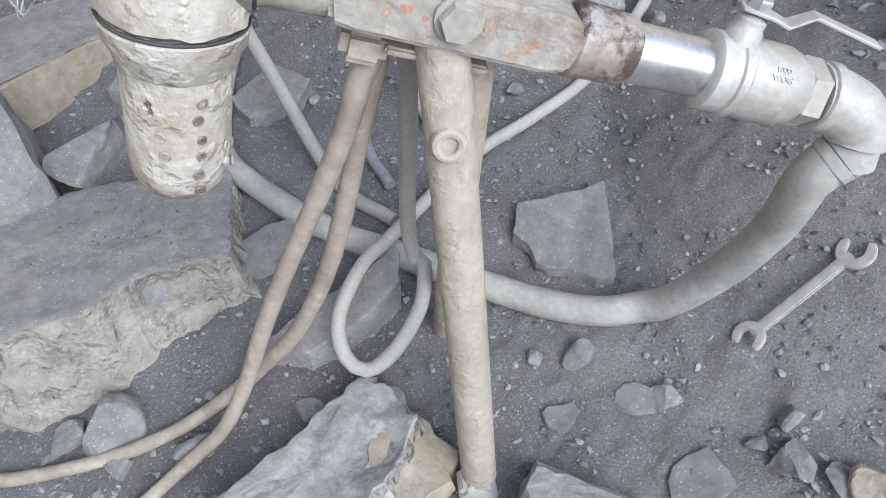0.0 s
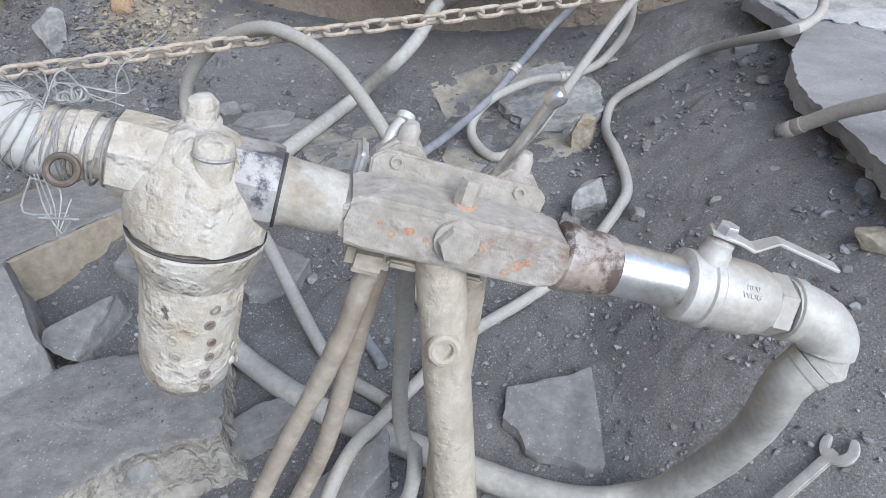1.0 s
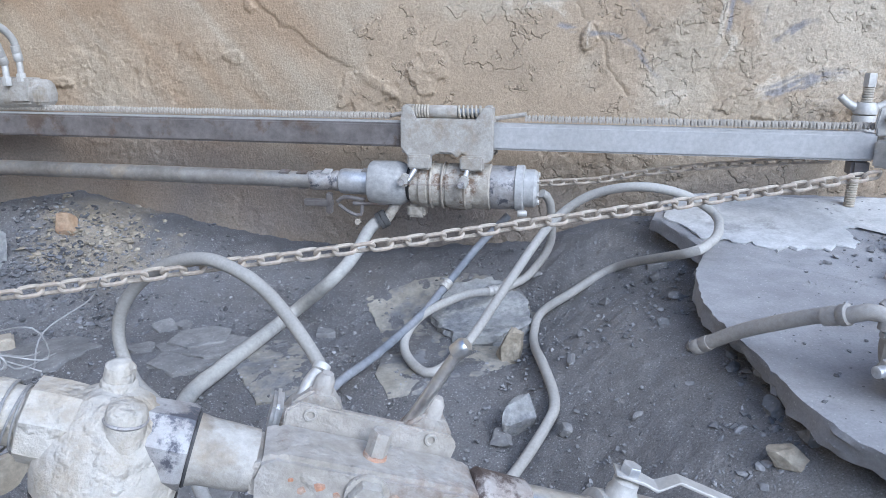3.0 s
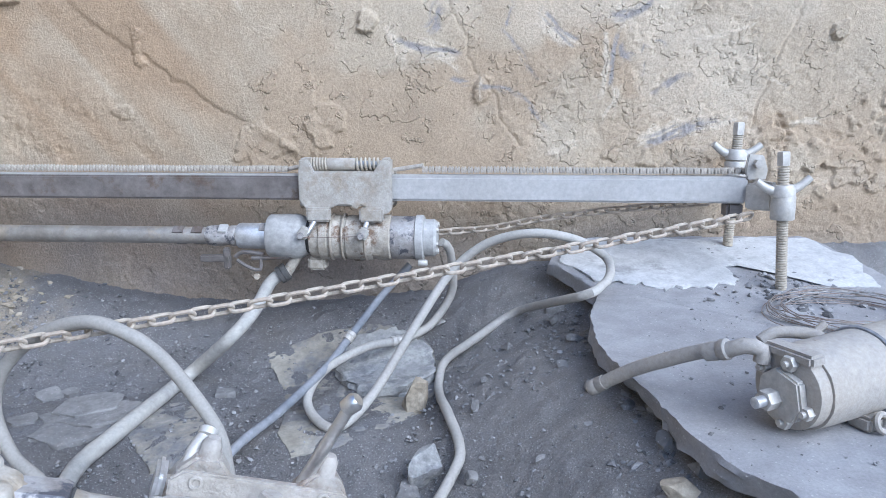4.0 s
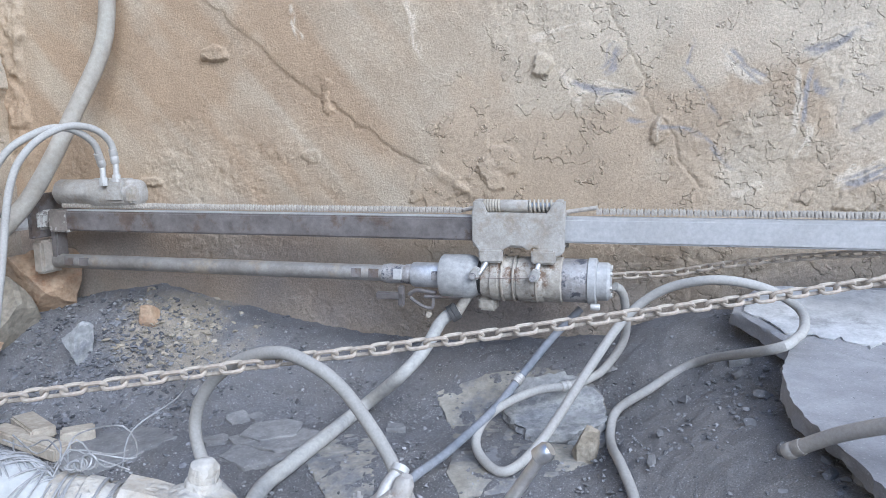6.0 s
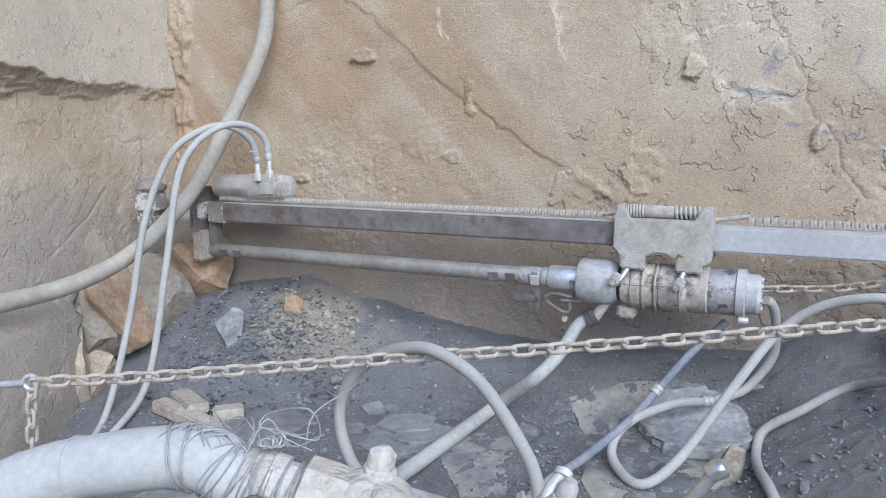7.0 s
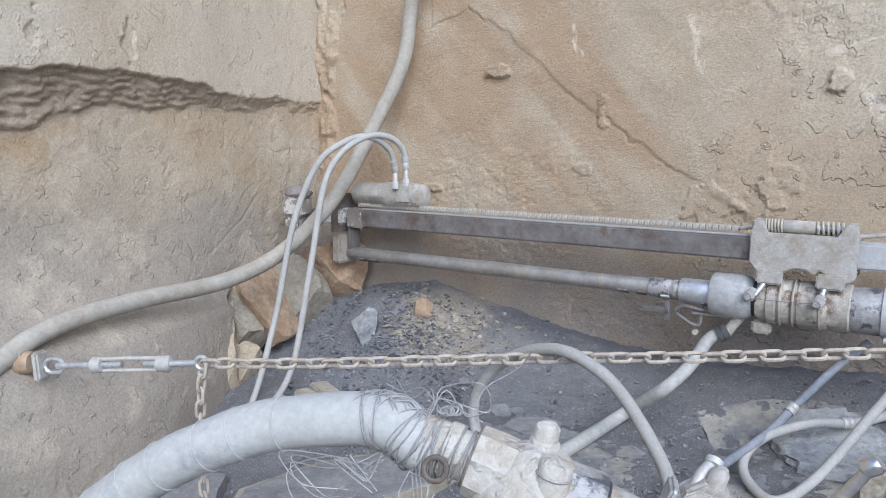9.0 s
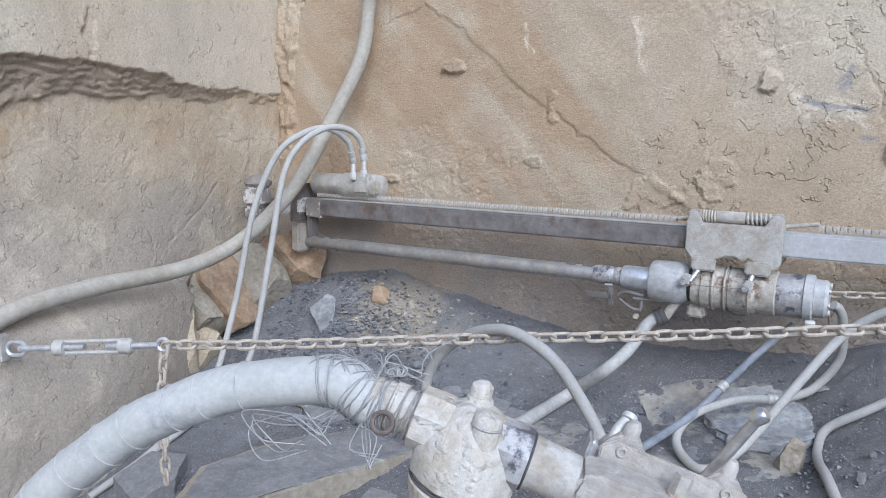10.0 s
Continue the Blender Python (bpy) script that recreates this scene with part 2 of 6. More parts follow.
M_RUSTED = mat("rust_chipped_steel", (0.33, 0.262, 0.205), (0.43, 0.395, 0.36), 0.6, metal=0.25, scale=14, fine=110, bump=0.7, c3=(0.12, 0.09, 0.075), c3_amount=0.46, c3_scale=16, mottle=0.2)
M_WOOD = mat("grey_wood", (0.36, 0.31, 0.24), (0.46, 0.41, 0.33), 0.9, scale=9, fine=70, bump=0.5)


# ---- mesh helpers ----
def finish(name, bm, material, smooth=True, angle=40):
    me = bpy.data.meshes.new(name)
    bmesh.ops.recalc_face_normals(bm, faces=bm.faces)
    if smooth:
        lim = radians(angle)
        for f in bm.faces:
            f.smooth = True
        for e in bm.edges:
            e.smooth = len(e.link_faces) == 2 and e.calc_face_angle(0) < lim
    bm.to_mesh(me)
    bm.free()
    me.materials.append(material)
    return me


def thing(name, bm, material, label, category, group="", kind="", at=None, smooth=True):
    ob = new(name, finish(name, bm, material, smooth) if bm is not None else None)
    if at is not None:
        ob.matrix_world = at
    return tagged(ob, label, category, group, kind)


def part(name, bm, material, parent, label="", smooth=True, at=None):
    ob = new(name, finish(name, bm, material, smooth))
    ob.parent = parent
    if at is not None:
        ob.matrix_basis = at
    return tagged(ob, label)


def frame_from(o, xdir, up=(0, 0, 1)):
    """A pose at o whose x runs along xdir and whose z is as near up as it can be."""
    x = Vector(xdir).normalized()
    y = Vector(up).cross(x).normalized()
    z = x.cross(y)
    m = Matrix((x, y, z)).transposed().to_4x4()
    m.translation = Vector(o)
    return m


def add_lathe(bm, prof, n=28, axis="x", at=None, jitter=0.0):
    """A solid of revolution: prof is (along, radius) from end to end; axis x or z."""
    at = at or Matrix()
    rings = []
    for a, r in prof:
        ring = []
        for i in range(n):
            t = 2 * math.pi * i / n
            c, s = r * math.cos(t), r * math.sin(t)
            p = Vector((a, c, s)) if axis == "x" else Vector((c, s, a))
            if jitter:
                p += noise.noise_vector(p * 45) * jitter
            ring.append(bm.verts.new(at @ p))
        rings.append(ring)
    for r0, r1 in zip(rings, rings[1:]):
        for i in range(n):
            bm.faces.new((r0[i], r0[(i + 1) % n], r1[(i + 1) % n], r1[i]))
    bm.faces.new(list(reversed(rings[0])))
    bm.faces.new(rings[-1])
    return bm


def lathe(prof, n=28, axis="x", at=None, jitter=0.0):
    return add_lathe(bmesh.new(), prof, n, axis, at, jitter)


def add_box(bm, size, at=None, bevel=0.003):
    """A box of the given size about its middle, with rounded edges."""
    tmp = bmesh.new()
    bmesh.ops.create_cube(tmp, size=1)
    bmesh.ops.scale(tmp, vec=size, verts=tmp.verts)
    if bevel:
        bmesh.ops.bevel(tmp, geom=tmp.edges[:], offset=bevel, segments=2, affect="EDGES")
    bmesh.ops.transform(tmp, matrix=at or Matrix(), verts=tmp.verts)
    merge(bm, tmp)
    return bm


def merge(bm, tmp):
    tmp.verts.index_update()
    vs = [bm.verts.new(v.co) for v in tmp.verts]
    for f in tmp.faces:
        bm.faces.new([vs[v.index] for v in f.verts])
    tmp.free()


def box(size, at=None, bevel=0.003):
    return add_box(bmesh.new(), size, at, bevel)


def prism(pts, depth, at=None, bevel=0.003):
    """A plate: an outline in x and z, thick along y."""
    bm = bmesh.new()
    f = bm.faces.new([bm.verts.new((x, -depth / 2, z)) for x, z in pts])
    r = bmesh.ops.extrude_face_region(bm, geom=[f])
    bmesh.ops.translate(bm, vec=(0, depth, 0), verts=[v for v in r["geom"] if isinstance(v, bmesh.types.BMVert)])
    if bevel:
        bmesh.ops.bevel(bm, geom=bm.edges[:], offset=bevel, segments=2, affect="EDGES")
    if at:
        bmesh.ops.transform(bm, matrix=at, verts=bm.verts)
    return bm


def hexnut(r, h, axis="z", at=None):
    return lathe([(0, r * 0.93), (h * 0.12, r), (h * 0.88, r), (h, r * 0.93)], 6, axis, at)


def spline(pts, step=0.012):
    """Points along a smooth line through pts."""
    P = [Vector(p) for p in pts]
    P = [P[0] * 2 - P[1]] + P + [P[-1] * 2 - P[-2]]
    out = []
    for a, b, c, d in zip(P, P[1:], P[2:], P[3:]):
        n = max(2, int((c - b).length / step))
        for i in range(n):
            t = i / n
            out.append(0.5 * (2 * b + (c - a) * t + (2 * a - 5 * b + 4 * c - d) * t * t + (3 * b - a - 3 * c + d) * t ** 3))
    return out + [P[-2]]


def add_tube(bm, pts, r, n=12, smooth=True, step=0.015, wobble=0.0, ends=True):
    """A round tube along a smooth line; r is one radius, or one at each end."""
    line = spline(pts, step) if smooth else [Vector(p) for p in pts]
    r0, r1 = r if isinstance(r, tuple) else (r, r)
    side = None
    rings = []
    for i, p in enumerate(line):
        d = (line[min(i + 1, len(line) - 1)] - line[max(i - 1, 0)]).normalized()
        if side is None:
            side = d.orthogonal().normalized()
        side = (side - d * side.dot(d)).normalized()
        up = d.cross(side)
        rr = r0 + (r1 - r0) * i / max(1, len(line) - 1)
        rr *= 1 + wobble * noise.noise(p * 30)
        rings.append([bm.verts.new(p + (side * math.cos(2 * math.pi * k / n) + up * math.sin(2 * math.pi * k / n)) * rr) for k in range(n)])
    for a, b in zip(rings, rings[1:]):
        for k in range(n):
            bm.faces.new((a[k], a[(k + 1) % n], b[(k + 1) % n], b[k]))
    if ends:
        bm.faces.new(list(reversed(rings[0])))
        bm.faces.new(rings[-1])
    return bm


def tube(pts, r, n=12, smooth=True, step=0.015, wobble=0.0):
    return add_tube(bmesh.new(), pts, r, n, smooth, step, wobble)


def add_ring(bm, major, minor, at=None, n=24, k=8, stretch=0.0):
    """A closed ring in x and y; stretch pulls its halves apart along x, as in a chain link."""
    at = at or Matrix()
    rows = []
    for i in range(n):
        t = 2 * math.pi * i / n
        off = math.copysign(stretch / 2, math.cos(t)) if abs(math.cos(t)) > 1e-6 else 0
        c = Vector((math.cos(t) * major + off, math.sin(t) * major, 0))
        d = Vector((math.cos(t), math.sin(t), 0))
        rows.append([bm.verts.new(at @ (c + (d * math.cos(2 * math.pi * j / k) + Vector((0, 0, 1)) * math.sin(2 * math.pi * j / k)) * minor)) for j in range(k)])
    for i in range(n):
        a, b = rows[i], rows[(i + 1) % n]
        for j in range(k):
            bm.faces.new((a[j], b[j], b[(j + 1) % k], a[(j + 1) % k]))
    return bm


def ring(major, minor, at=None, n=24, k=8, stretch=0.0):
    return add_ring(bmesh.new(), major, minor, at, n, k, stretch)


def smoothstep(a, b, x):
    t = np.clip((x - a) / (b - a), 0, 1)
    return t * t * (3 - 2 * t)


def ground_z(x, y):
    """Height of the quarry floor: it climbs to the wall, and banks up against it."""
    x, y = np.asarray(x, float), np.asarray(y, float)
    yy = np.clip(y, -1.0, 4)
    side = np.where(x > 0.4, 0.15 * (np.minimum(x, 1.35) - 0.744), -0.052 + 0.02 * (np.maximum(x, -3) - 0.4))
    z = -0.02 + 0.33 * np.minimum(yy - 1.75, 0) + 0.03 * np.maximum(yy - 1.75, 0) + side
    bank = np.interp(x, [-2.2, -1.75, -1.4, -0.9, -0.5, 0.0, 0.6, 3], [0.3, 0.31, 0.35, 0.23, 0.15, 0.14, 0.19, 0.19])
    start = np.interp(x, [-2, -1.3, -0.5], [1.72, 1.85, 2.02])
    z = z + 0.11 * smoothstep(0.55, 0.98, x) * smoothstep(2.4, 1.9, y) * smoothstep(1.06, 1.3, y)
    z = z + bank * smoothstep(0, 1, (y - start) / (2.5 - start))
    shelf_foot = np.interp(y, [0.8, 1.3, 1.77, 2.06, 2.38, 2.6], [0.15, 0.18, 0.212, 0.233, 0.308, 0.34]) - 0.085
    foot = np.interp(y, [0.9, 1.06, 1.24, 1.47, 1.68, 1.95], [1.18, 0.99, 0.91, 0.862, 0.822, 0.86])
    return z + np.maximum(shelf_foot - z, 0) * np.clip((x - foot + 0.48) / 0.52, 0, 1) * smoothstep(2.5, 2.1, x) * smoothstep(0.78, 1.0, y)


def sheet(name, xs, ys, height, place, material, kind_label, category, tones=None):
    """A fine sheet over a grid; place turns (u, v, h) arrays into points."""
    U, V = np.meshgrid(xs, ys)
    pts = place(U, V, height(U, V)).reshape(-1, 3)
    nx, ny = len(xs), len(ys)
    i = np.arange(nx * ny).reshape(ny, nx)
    faces = np.stack([i[:-1, :-1], i[:-1, 1:], i[1:, 1:], i[1:, :-1]], -1).reshape(-1, 4)
    me = bpy.data.meshes.new(name)
    me.from_pydata(pts.tolist(), [], faces.tolist())
    me.polygons.foreach_set("use_smooth", [True] * len(me.polygons))
    for key, values in (tones(U, V) if tones else {}).items():
        me.attributes.new(key, "FLOAT", "POINT").data.foreach_set("value", np.clip(values, 0, 1).astype(np.float32).ravel())
    me.materials.append(material)
    return tagged(new(name, me), kind_label, category, kind="structure")


def fbm(U, V, scale, octaves=4, seed=0.0, gain=0.5):
    """Layered value noise over arrays."""
    out, amp = np.zeros_like(U), 1.0
    rng = np.random.RandomState(int(seed * 10) + 5)
    for o in range(octaves):
        table = rng.uniform(-1, 1, (256, 256))
        a, b = U * scale * 2 ** o + 37.2 * o, V * scale * 2 ** o + 11.7 * o
        ai, bi = np.floor(a).astype(int), np.floor(b).astype(int)
        fa, fb = a - ai, b - bi
        fa, fb = fa * fa * (3 - 2 * fa), fb * fb * (3 - 2 * fb)
        g = lambda i, j: table[i % 256, j % 256]
        out += amp * (g(ai, bi) * (1 - fa) * (1 - fb) + g(ai + 1, bi) * fa * (1 - fb) + g(ai, bi + 1) * (1 - fa) * fb + g(ai + 1, bi + 1) * fa * fb)
        amp *= gain
    return out


def near_line(U, V, pts):
    """Distance from each grid point to a bent line."""
    best = np.full_like(U, 1e3)
    for (x0, y0), (x1, y1) in zip(pts, pts[1:]):
        dx, dy = x1 - x0, y1 - y0
        t = np.clip(((U - x0) * dx + (V - y0) * dy) / (dx * dx + dy * dy), 0, 1)
        best = np.minimum(best, np.hypot(U - x0 - t * dx, V - y0 - t * dy))
    return best


def slab_mesh(outline, top, thick, seed=0, rough=0.006, step=0.02, taper=0.02, layers=4, flare=0.0):
    """A broken slab: a ragged outline in x and y, a top that follows top(x, y), and rough broken sides."""
    rng = random.Random(seed)
    ring0 = []
    n = len(outline)
    for i in range(n):
        a, b = Vector(outline[i]), Vector(outline[(i + 1) % n])
        k = max(1, int((b - a).length / step))
        for j in range(k):
            p = a.lerp(b, j / k)
            ring0.append(p + Vector((rng.uniform(-1, 1), rng.uniform(-1, 1))) * rough * (0.5 if j else 0.2))
    c = sum(ring0, Vector((0, 0))) / len(ring0)
    off = seed * 3.7
    bm = bmesh.new()
    rings = []
    for s, edge in ((0.04, 0), (0.25, 0), (0.5, 0), (0.72, 0), (0.88, 0), (0.97, 0), (1.0, -0.25)):
        row = []
        for p in ring0:
            q = c + (p - c) * s
            z = top(q.x, q.y) + edge * rough + noise.noise((q.x * 14 + off, q.y * 14, off)) * rough * 0.7 + noise.noise((q.x * 45 + off, q.y * 45, off)) * rough * 0.3
            row.append(bm.verts.new((q.x, q.y, z)))
        rings.append(row)
    for L in range(1, layers + 1):
        row = []
        for p in ring0:
            q = c + (p - c) * (1 + taper * L / layers * noise.noise((p.x * 5 + off, p.y * 5, 3.0)))
            q += (p - c).normalized() * (flare * L / layers + (rough * 0.7 * noise.noise((L * 5.3, p.x * 4, off)) if flare else 0.0))
            d = noise.noise_vector((q.x * 22 + off, q.y * 22, L * 1.7 + off)) * rough * 1.6
            row.append(bm.verts.new((q.x + d.x, q.y + d.y, top(p.x, p.y) - thick * L / layers + d.z * 0.5)))
        rings.append(row)
    m = len(ring0)
    for r0, r1 in zip(rings, rings[1:]):
        for i in range(m):
            bm.faces.new((r0[i], r0[(i + 1) % m], r1[(i + 1) % m], r1[i]))
    bm.faces.new(rings[0])
    bm.faces.new(list(reversed(rings[-1])))
    return bm


def rock_mesh(size, seed, cuts=9, fine=3, rough=0.03):
    """A broken stone: a ball cut flat by many planes, then roughened."""
    rng = random.Random(seed)
    bm = bmesh.new()
    bmesh.ops.create_icosphere(bm, subdivisions=fine, radius=1)
    planes = []
    for _ in range(cuts):
        d = Vector((rng.gauss(0, 1), rng.gauss(0, 1), rng.gauss(0, 1))).normalized()
        planes.append((d, rng.uniform(0.42, 0.74)))
    for v in bm.verts:
        p = v.co * 1.15
        for d, h in planes:
            over = p.dot(d) - h
            if over > 0:
                p -= d * over
        p += noise.noise_vector(p * 3 + Vector((seed, 0, 0))) * rough + noise.noise_vector(p * 9 + Vector((0, seed, 0))) * rough * 0.5
        v.co = Vector((p.x * size[0], p.y * size[1], p.z * size[2])) * 0.72
    return bm

# ---- ground and rock walls ----
def steps(lo, hi, fine, far_lo, far_hi):
    """Grid lines: fine between lo and hi, ever coarser out to far_lo and far_hi."""
    mid = np.arange(lo, hi + fine / 2, fine)
    out, d = [], fine
    p = hi
    while p < far_hi:
        d *= 1.35
        p += d
        out.append(p)
    back, d, p = [], fine, lo
    while p > far_lo:
        d *= 1.35
        p -= d
        back.append(p)
    return np.array(back[::-1] + mid.tolist() + out)


def ground_h(U, V):
    near = (np.abs(U) < 3) & (V > -1)
    return ground_z(U, V) + np.where(near, 0.007 * fbm(U, V, 5, 3, 1) + 0.004 * fbm(U, V, 26, 3, 2) + 0.006 * np.maximum(fbm(U, V, 55, 2, 3), 0), 0.05 * fbm(U, V, 0.7, 3, 4))


# Browner, paler tone to the right: light painted onto the shaded bank.
sheet("ground", steps(-2.1, 2.2, 0.0095, -60, 60), steps(0.25, 2.56, 0.0095, -60, 8), ground_h, lambda u, v, h: np.stack([u, v, h], -1), M_GROUND,
      "grey quarry floor of crushed rock and dust sloping up to the wall", "ground",
      lambda U, V: {"dry": smoothstep(-0.1, 0.75, U - 0.32 * smoothstep(0.9, 1.9, V) + 0.25 * fbm(U, V, 3, 4, 90)) * (0.75 + 0.35 * fbm(U, V, 9, 4, 91)),
                    "tan": smoothstep(1.3, 0.5, np.hypot((U + 1.2) / 0.24, (V - 2.34) / 0.2) + 0.45 * fbm(U, V, 9, 4, 92)) * 0.85})

WALL_Y = 2.49
CRACK = [(-1.43, 1.36), (-1.22, 1.44), (-1.03, 1.31), (-0.845, 1.165), (-0.74, 1.06), (-0.61, 0.985), (-0.47, 0.87), (-0.335, 0.785), (-0.2, 0.68), (-0.04, 0.585)]
CRACK_B = [(-1.2, 1.45), (-1.05, 1.62), (-0.9, 1.9)]
CRACK_C = [(0.40, 1.25), (0.52, 0.95), (0.60, 0.81), (0.70, 0.62)]
CRACK_D = [(1.62, 1.25), (1.60, 1.02), (1.52, 0.86), (1.46, 0.66)]


# scrapes and smears on the back wall: from, to, width
GREY_SCRAPES = ((0.37, 1.04, 0.44, 1.11, 0.05), (0.28, 1.0, 0.49, 0.95, 0.028), (0.66, 1.12, 0.64, 1.02, 0.016), (0.64, 1.02, 0.74, 0.88, 0.018), (0.46, 0.88, 0.56, 0.84, 0.026),
                (0.56, 0.85, 0.68, 0.82, 0.026), (0.68, 0.82, 0.79, 0.70, 0.02), (0.74, 1.10, 0.86, 1.0, 0.026), (1.02, 1.02, 0.99, 0.84, 0.016), (1.0, 1.07, 1.16, 1.12, 0.04),
                (1.11, 0.98, 1.10, 0.86, 0.014), (1.03, 0.97, 1.07, 0.92, 0.035), (1.11, 0.985, 1.17, 0.975, 0.02), (1.16, 0.83, 1.26, 0.88, 0.03), (1.12, 0.66, 1.36, 0.71, 0.045))
PALE_SCRAPES = ((0.26, 0.985, 0.46, 0.965, 0.05), (0.73, 1.08, 0.9, 0.96, 0.045), (0.98, 1.02, 0.97, 0.80, 0.022), (0.98, 1.06, 1.2, 1.15, 0.075), (1.10, 0.65, 1.44, 0.74, 0.06),
                (1.60, 0.71, 1.72, 0.71, 0.03), (0.55, 0.87, 0.56, 0.79, 0.022), (-0.31, 1.32, -0.26, 1.12, 0.03), (-0.75, 1.31, -0.72, 1.2, 0.025), (0.12, 1.16, 0.36, 1.19, 0.03),
                (0.24, 1.05, 0.30, 0.90, 0.03), (0.36, 0.94, 0.5, 0.90, 0.04), (1.02, 0.86, 1.0, 0.74, 0.03), (1.28, 0.98, 1.46, 1.04, 0.03), (1.5, 0.88, 1.62, 0.8, 0.025),
                (0.78, 0.62, 0.92, 0.66, 0.03))


def scraped(U, V, lines, seed):
    """How strongly each point is smeared by a set of ragged, streaky scrapes."""
    out = np.zeros_like(U)
    for x0, z0, x1, z1, w in lines:
        pick = (U > min(x0, x1) - w) & (U < max(x0, x1) + w) & (V > min(z0, z1) - w) & (V < max(z0, z1) + w)
        u, v = U[pick] - x0, V[pick] - z0
        L = math.hypot(x1 - x0, z1 - z0)
        cx, cz = (x1 - x0) / L, (z1 - z0) / L
        along, across = u * cx + v * cz, v * cx - u * cz
        across = across + 0.25 * w * np.sin(along / L * 5 + seed + x0 * 9)
        ragged = fbm(u + x0, v + z0, 28, 4, seed)
        streak = fbm(along * 0.12 + x0, across + z0, 130, 3, seed + 1)
        body = smoothstep(0.62, 0.3, np.abs(across) / w + 0.22 * ragged) * smoothstep(-0.02, 0.03, along + 0.03 * ragged) * smoothstep(L + 0.02, L - 0.03, along + 0.03 * ragged)
        out[pick] = np.maximum(out[pick], body * smoothstep(-0.5, 0.35, streak + 0.45 * ragged + 0.15))
    return out


def wall_h(U, V):
    """How far the back wall stands out from its plane, in metres."""
    h = 0.02 * fbm(U, V, 0.9, 3, 5) + 0.002 * fbm(U, V, 7, 5, 6)
    rough = smoothstep(-0.2, 0.35, fbm(U, V, 1.4, 3, 7) + np.where(U > 0, 0.3, -0.45))
    crust = fbm(U, V, 9, 6, 8, 0.6)
    h += rough * (0.0018 * smoothstep(0.12, 0.17, crust) + 0.002 * smoothstep(0.5, 0.55, crust))
    h -= rough * 0.003 * smoothstep(0.66, 0.72, fbm(U, V, 22, 4, 29))
    h += 0.0009 * fbm(U, V, 60, 4, 35, 0.65) * (0.5 + rough)
    wrinkle = np.abs(fbm(U, V, 6, 5, 41, 0.6))
    h -= rough * 0.004 * smoothstep(0.03, 0.012, wrinkle) * smoothstep(0.1, 0.3, fbm(U, V, 3, 2, 42))
    wob = 0.016 * fbm(U, V, 11, 4, 9)
    for c, deep, wide in ((CRACK, 0.003, 0.003), (CRACK_B, 0.004, 0.0034), (CRACK_C, 0.006, 0.0035), (CRACK_D, 0.006, 0.0035)):
        d = near_line(U + wob, V + wob, c)
        h -= deep * np.exp(-(d / wide) ** 2) * smoothstep(-0.5, 0.1, fbm(U, V, 5, 3, 43))
    above = (V - np.interp(U, [c[0] for c in CRACK], [c[1] for c in CRACK]))
    inside = (U > -1.4) & (U < -0.02)
    h += np.where(inside, 0.0045 * smoothstep(-0.008, 0.012, above + wob) * smoothstep(0.5, 0.2, above), 0)
    for x, z, a, b, t in ((-1.06, 1.17, 0.05, 0.025, 0.022), (0.165, 1.07, 0.024, 0.045, 0.017), (1.77, 1.03, 0.03, 0.035, 0.016), (-0.19, 0.655, 0.09, 0.045, 0.007), (-0.03, 0.66, 0.08, 0.05, 0.005),
                          (-1.45, 0.69, 0.12, 0.012, 0.014), (0.02, 0.70, 0.05, 0.07, 0.008), (0.56, 0.83, 0.018, 0.03, 0.012), (1.5, 0.6, 0.4, 0.07, 0.007), (1.9, 0.6, 0.3, 0.12, 0.009), (-0.62, 0.99, 0.02, 0.05, 0.008), (-0.7, 0.78, 0.03, 0.02, 0.006)):
        r = np.hypot((U - x) / a, (V - z) / b) + 0.75 * fbm(U, V, 15, 5, 10, 0.55)
        h += t * smoothstep(1.1, 1.0, r) * (1 + 0.15 * fbm(U, V, 40, 3, 36))
    column = smoothstep(-1.93, -1.96, U + 0.05 * fbm(U, V, 9, 4, 44)) * smoothstep(0.7, 0.8, V)
    h += column * (0.018 + 0.02 * fbm(U * 1.6, V, 6, 5, 45, 0.6))
    h += 0.0015 * scraped(U, V, PALE_SCRAPES, 50) - 0.0015 * scraped(U, V, GREY_SCRAPES, 60)
    low = smoothstep(0.5, 0.2, V)
    return h - low * 0.03


def wall_stain_shade(U, V):
    soft = fbm(U, V, 1.6, 5, 70)
    streaks = fbm((U - V * 0.9) * 0.14, U * 0.75 + V * 0.67, 8, 4, 71)
    brown = smoothstep(0.35, -0.9, U + 0.5 * soft) * (0.6 + 0.7 * streaks) + 0.5 * smoothstep(0.2, 0.9, soft + 0.4 * fbm(U, V, 6, 4, 72))
    # Dusty band below the rail, with the shade there painted in.
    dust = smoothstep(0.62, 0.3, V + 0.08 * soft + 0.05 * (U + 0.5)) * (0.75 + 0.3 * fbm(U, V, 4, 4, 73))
    # Pale scrapes, plus a patchy lightening rightwards that makes up for missing light.
    pale = np.maximum(scraped(U, V, PALE_SCRAPES, 50) * 0.95, 0.6 * smoothstep(-0.2, 0.9, U) * smoothstep(0.0, 0.7, fbm(U, V, 2.4, 5, 74) + 0.15) * smoothstep(0.4, 0.6, V))
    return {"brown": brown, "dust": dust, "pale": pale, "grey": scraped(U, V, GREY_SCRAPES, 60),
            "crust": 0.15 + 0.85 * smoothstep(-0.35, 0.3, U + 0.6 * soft)}


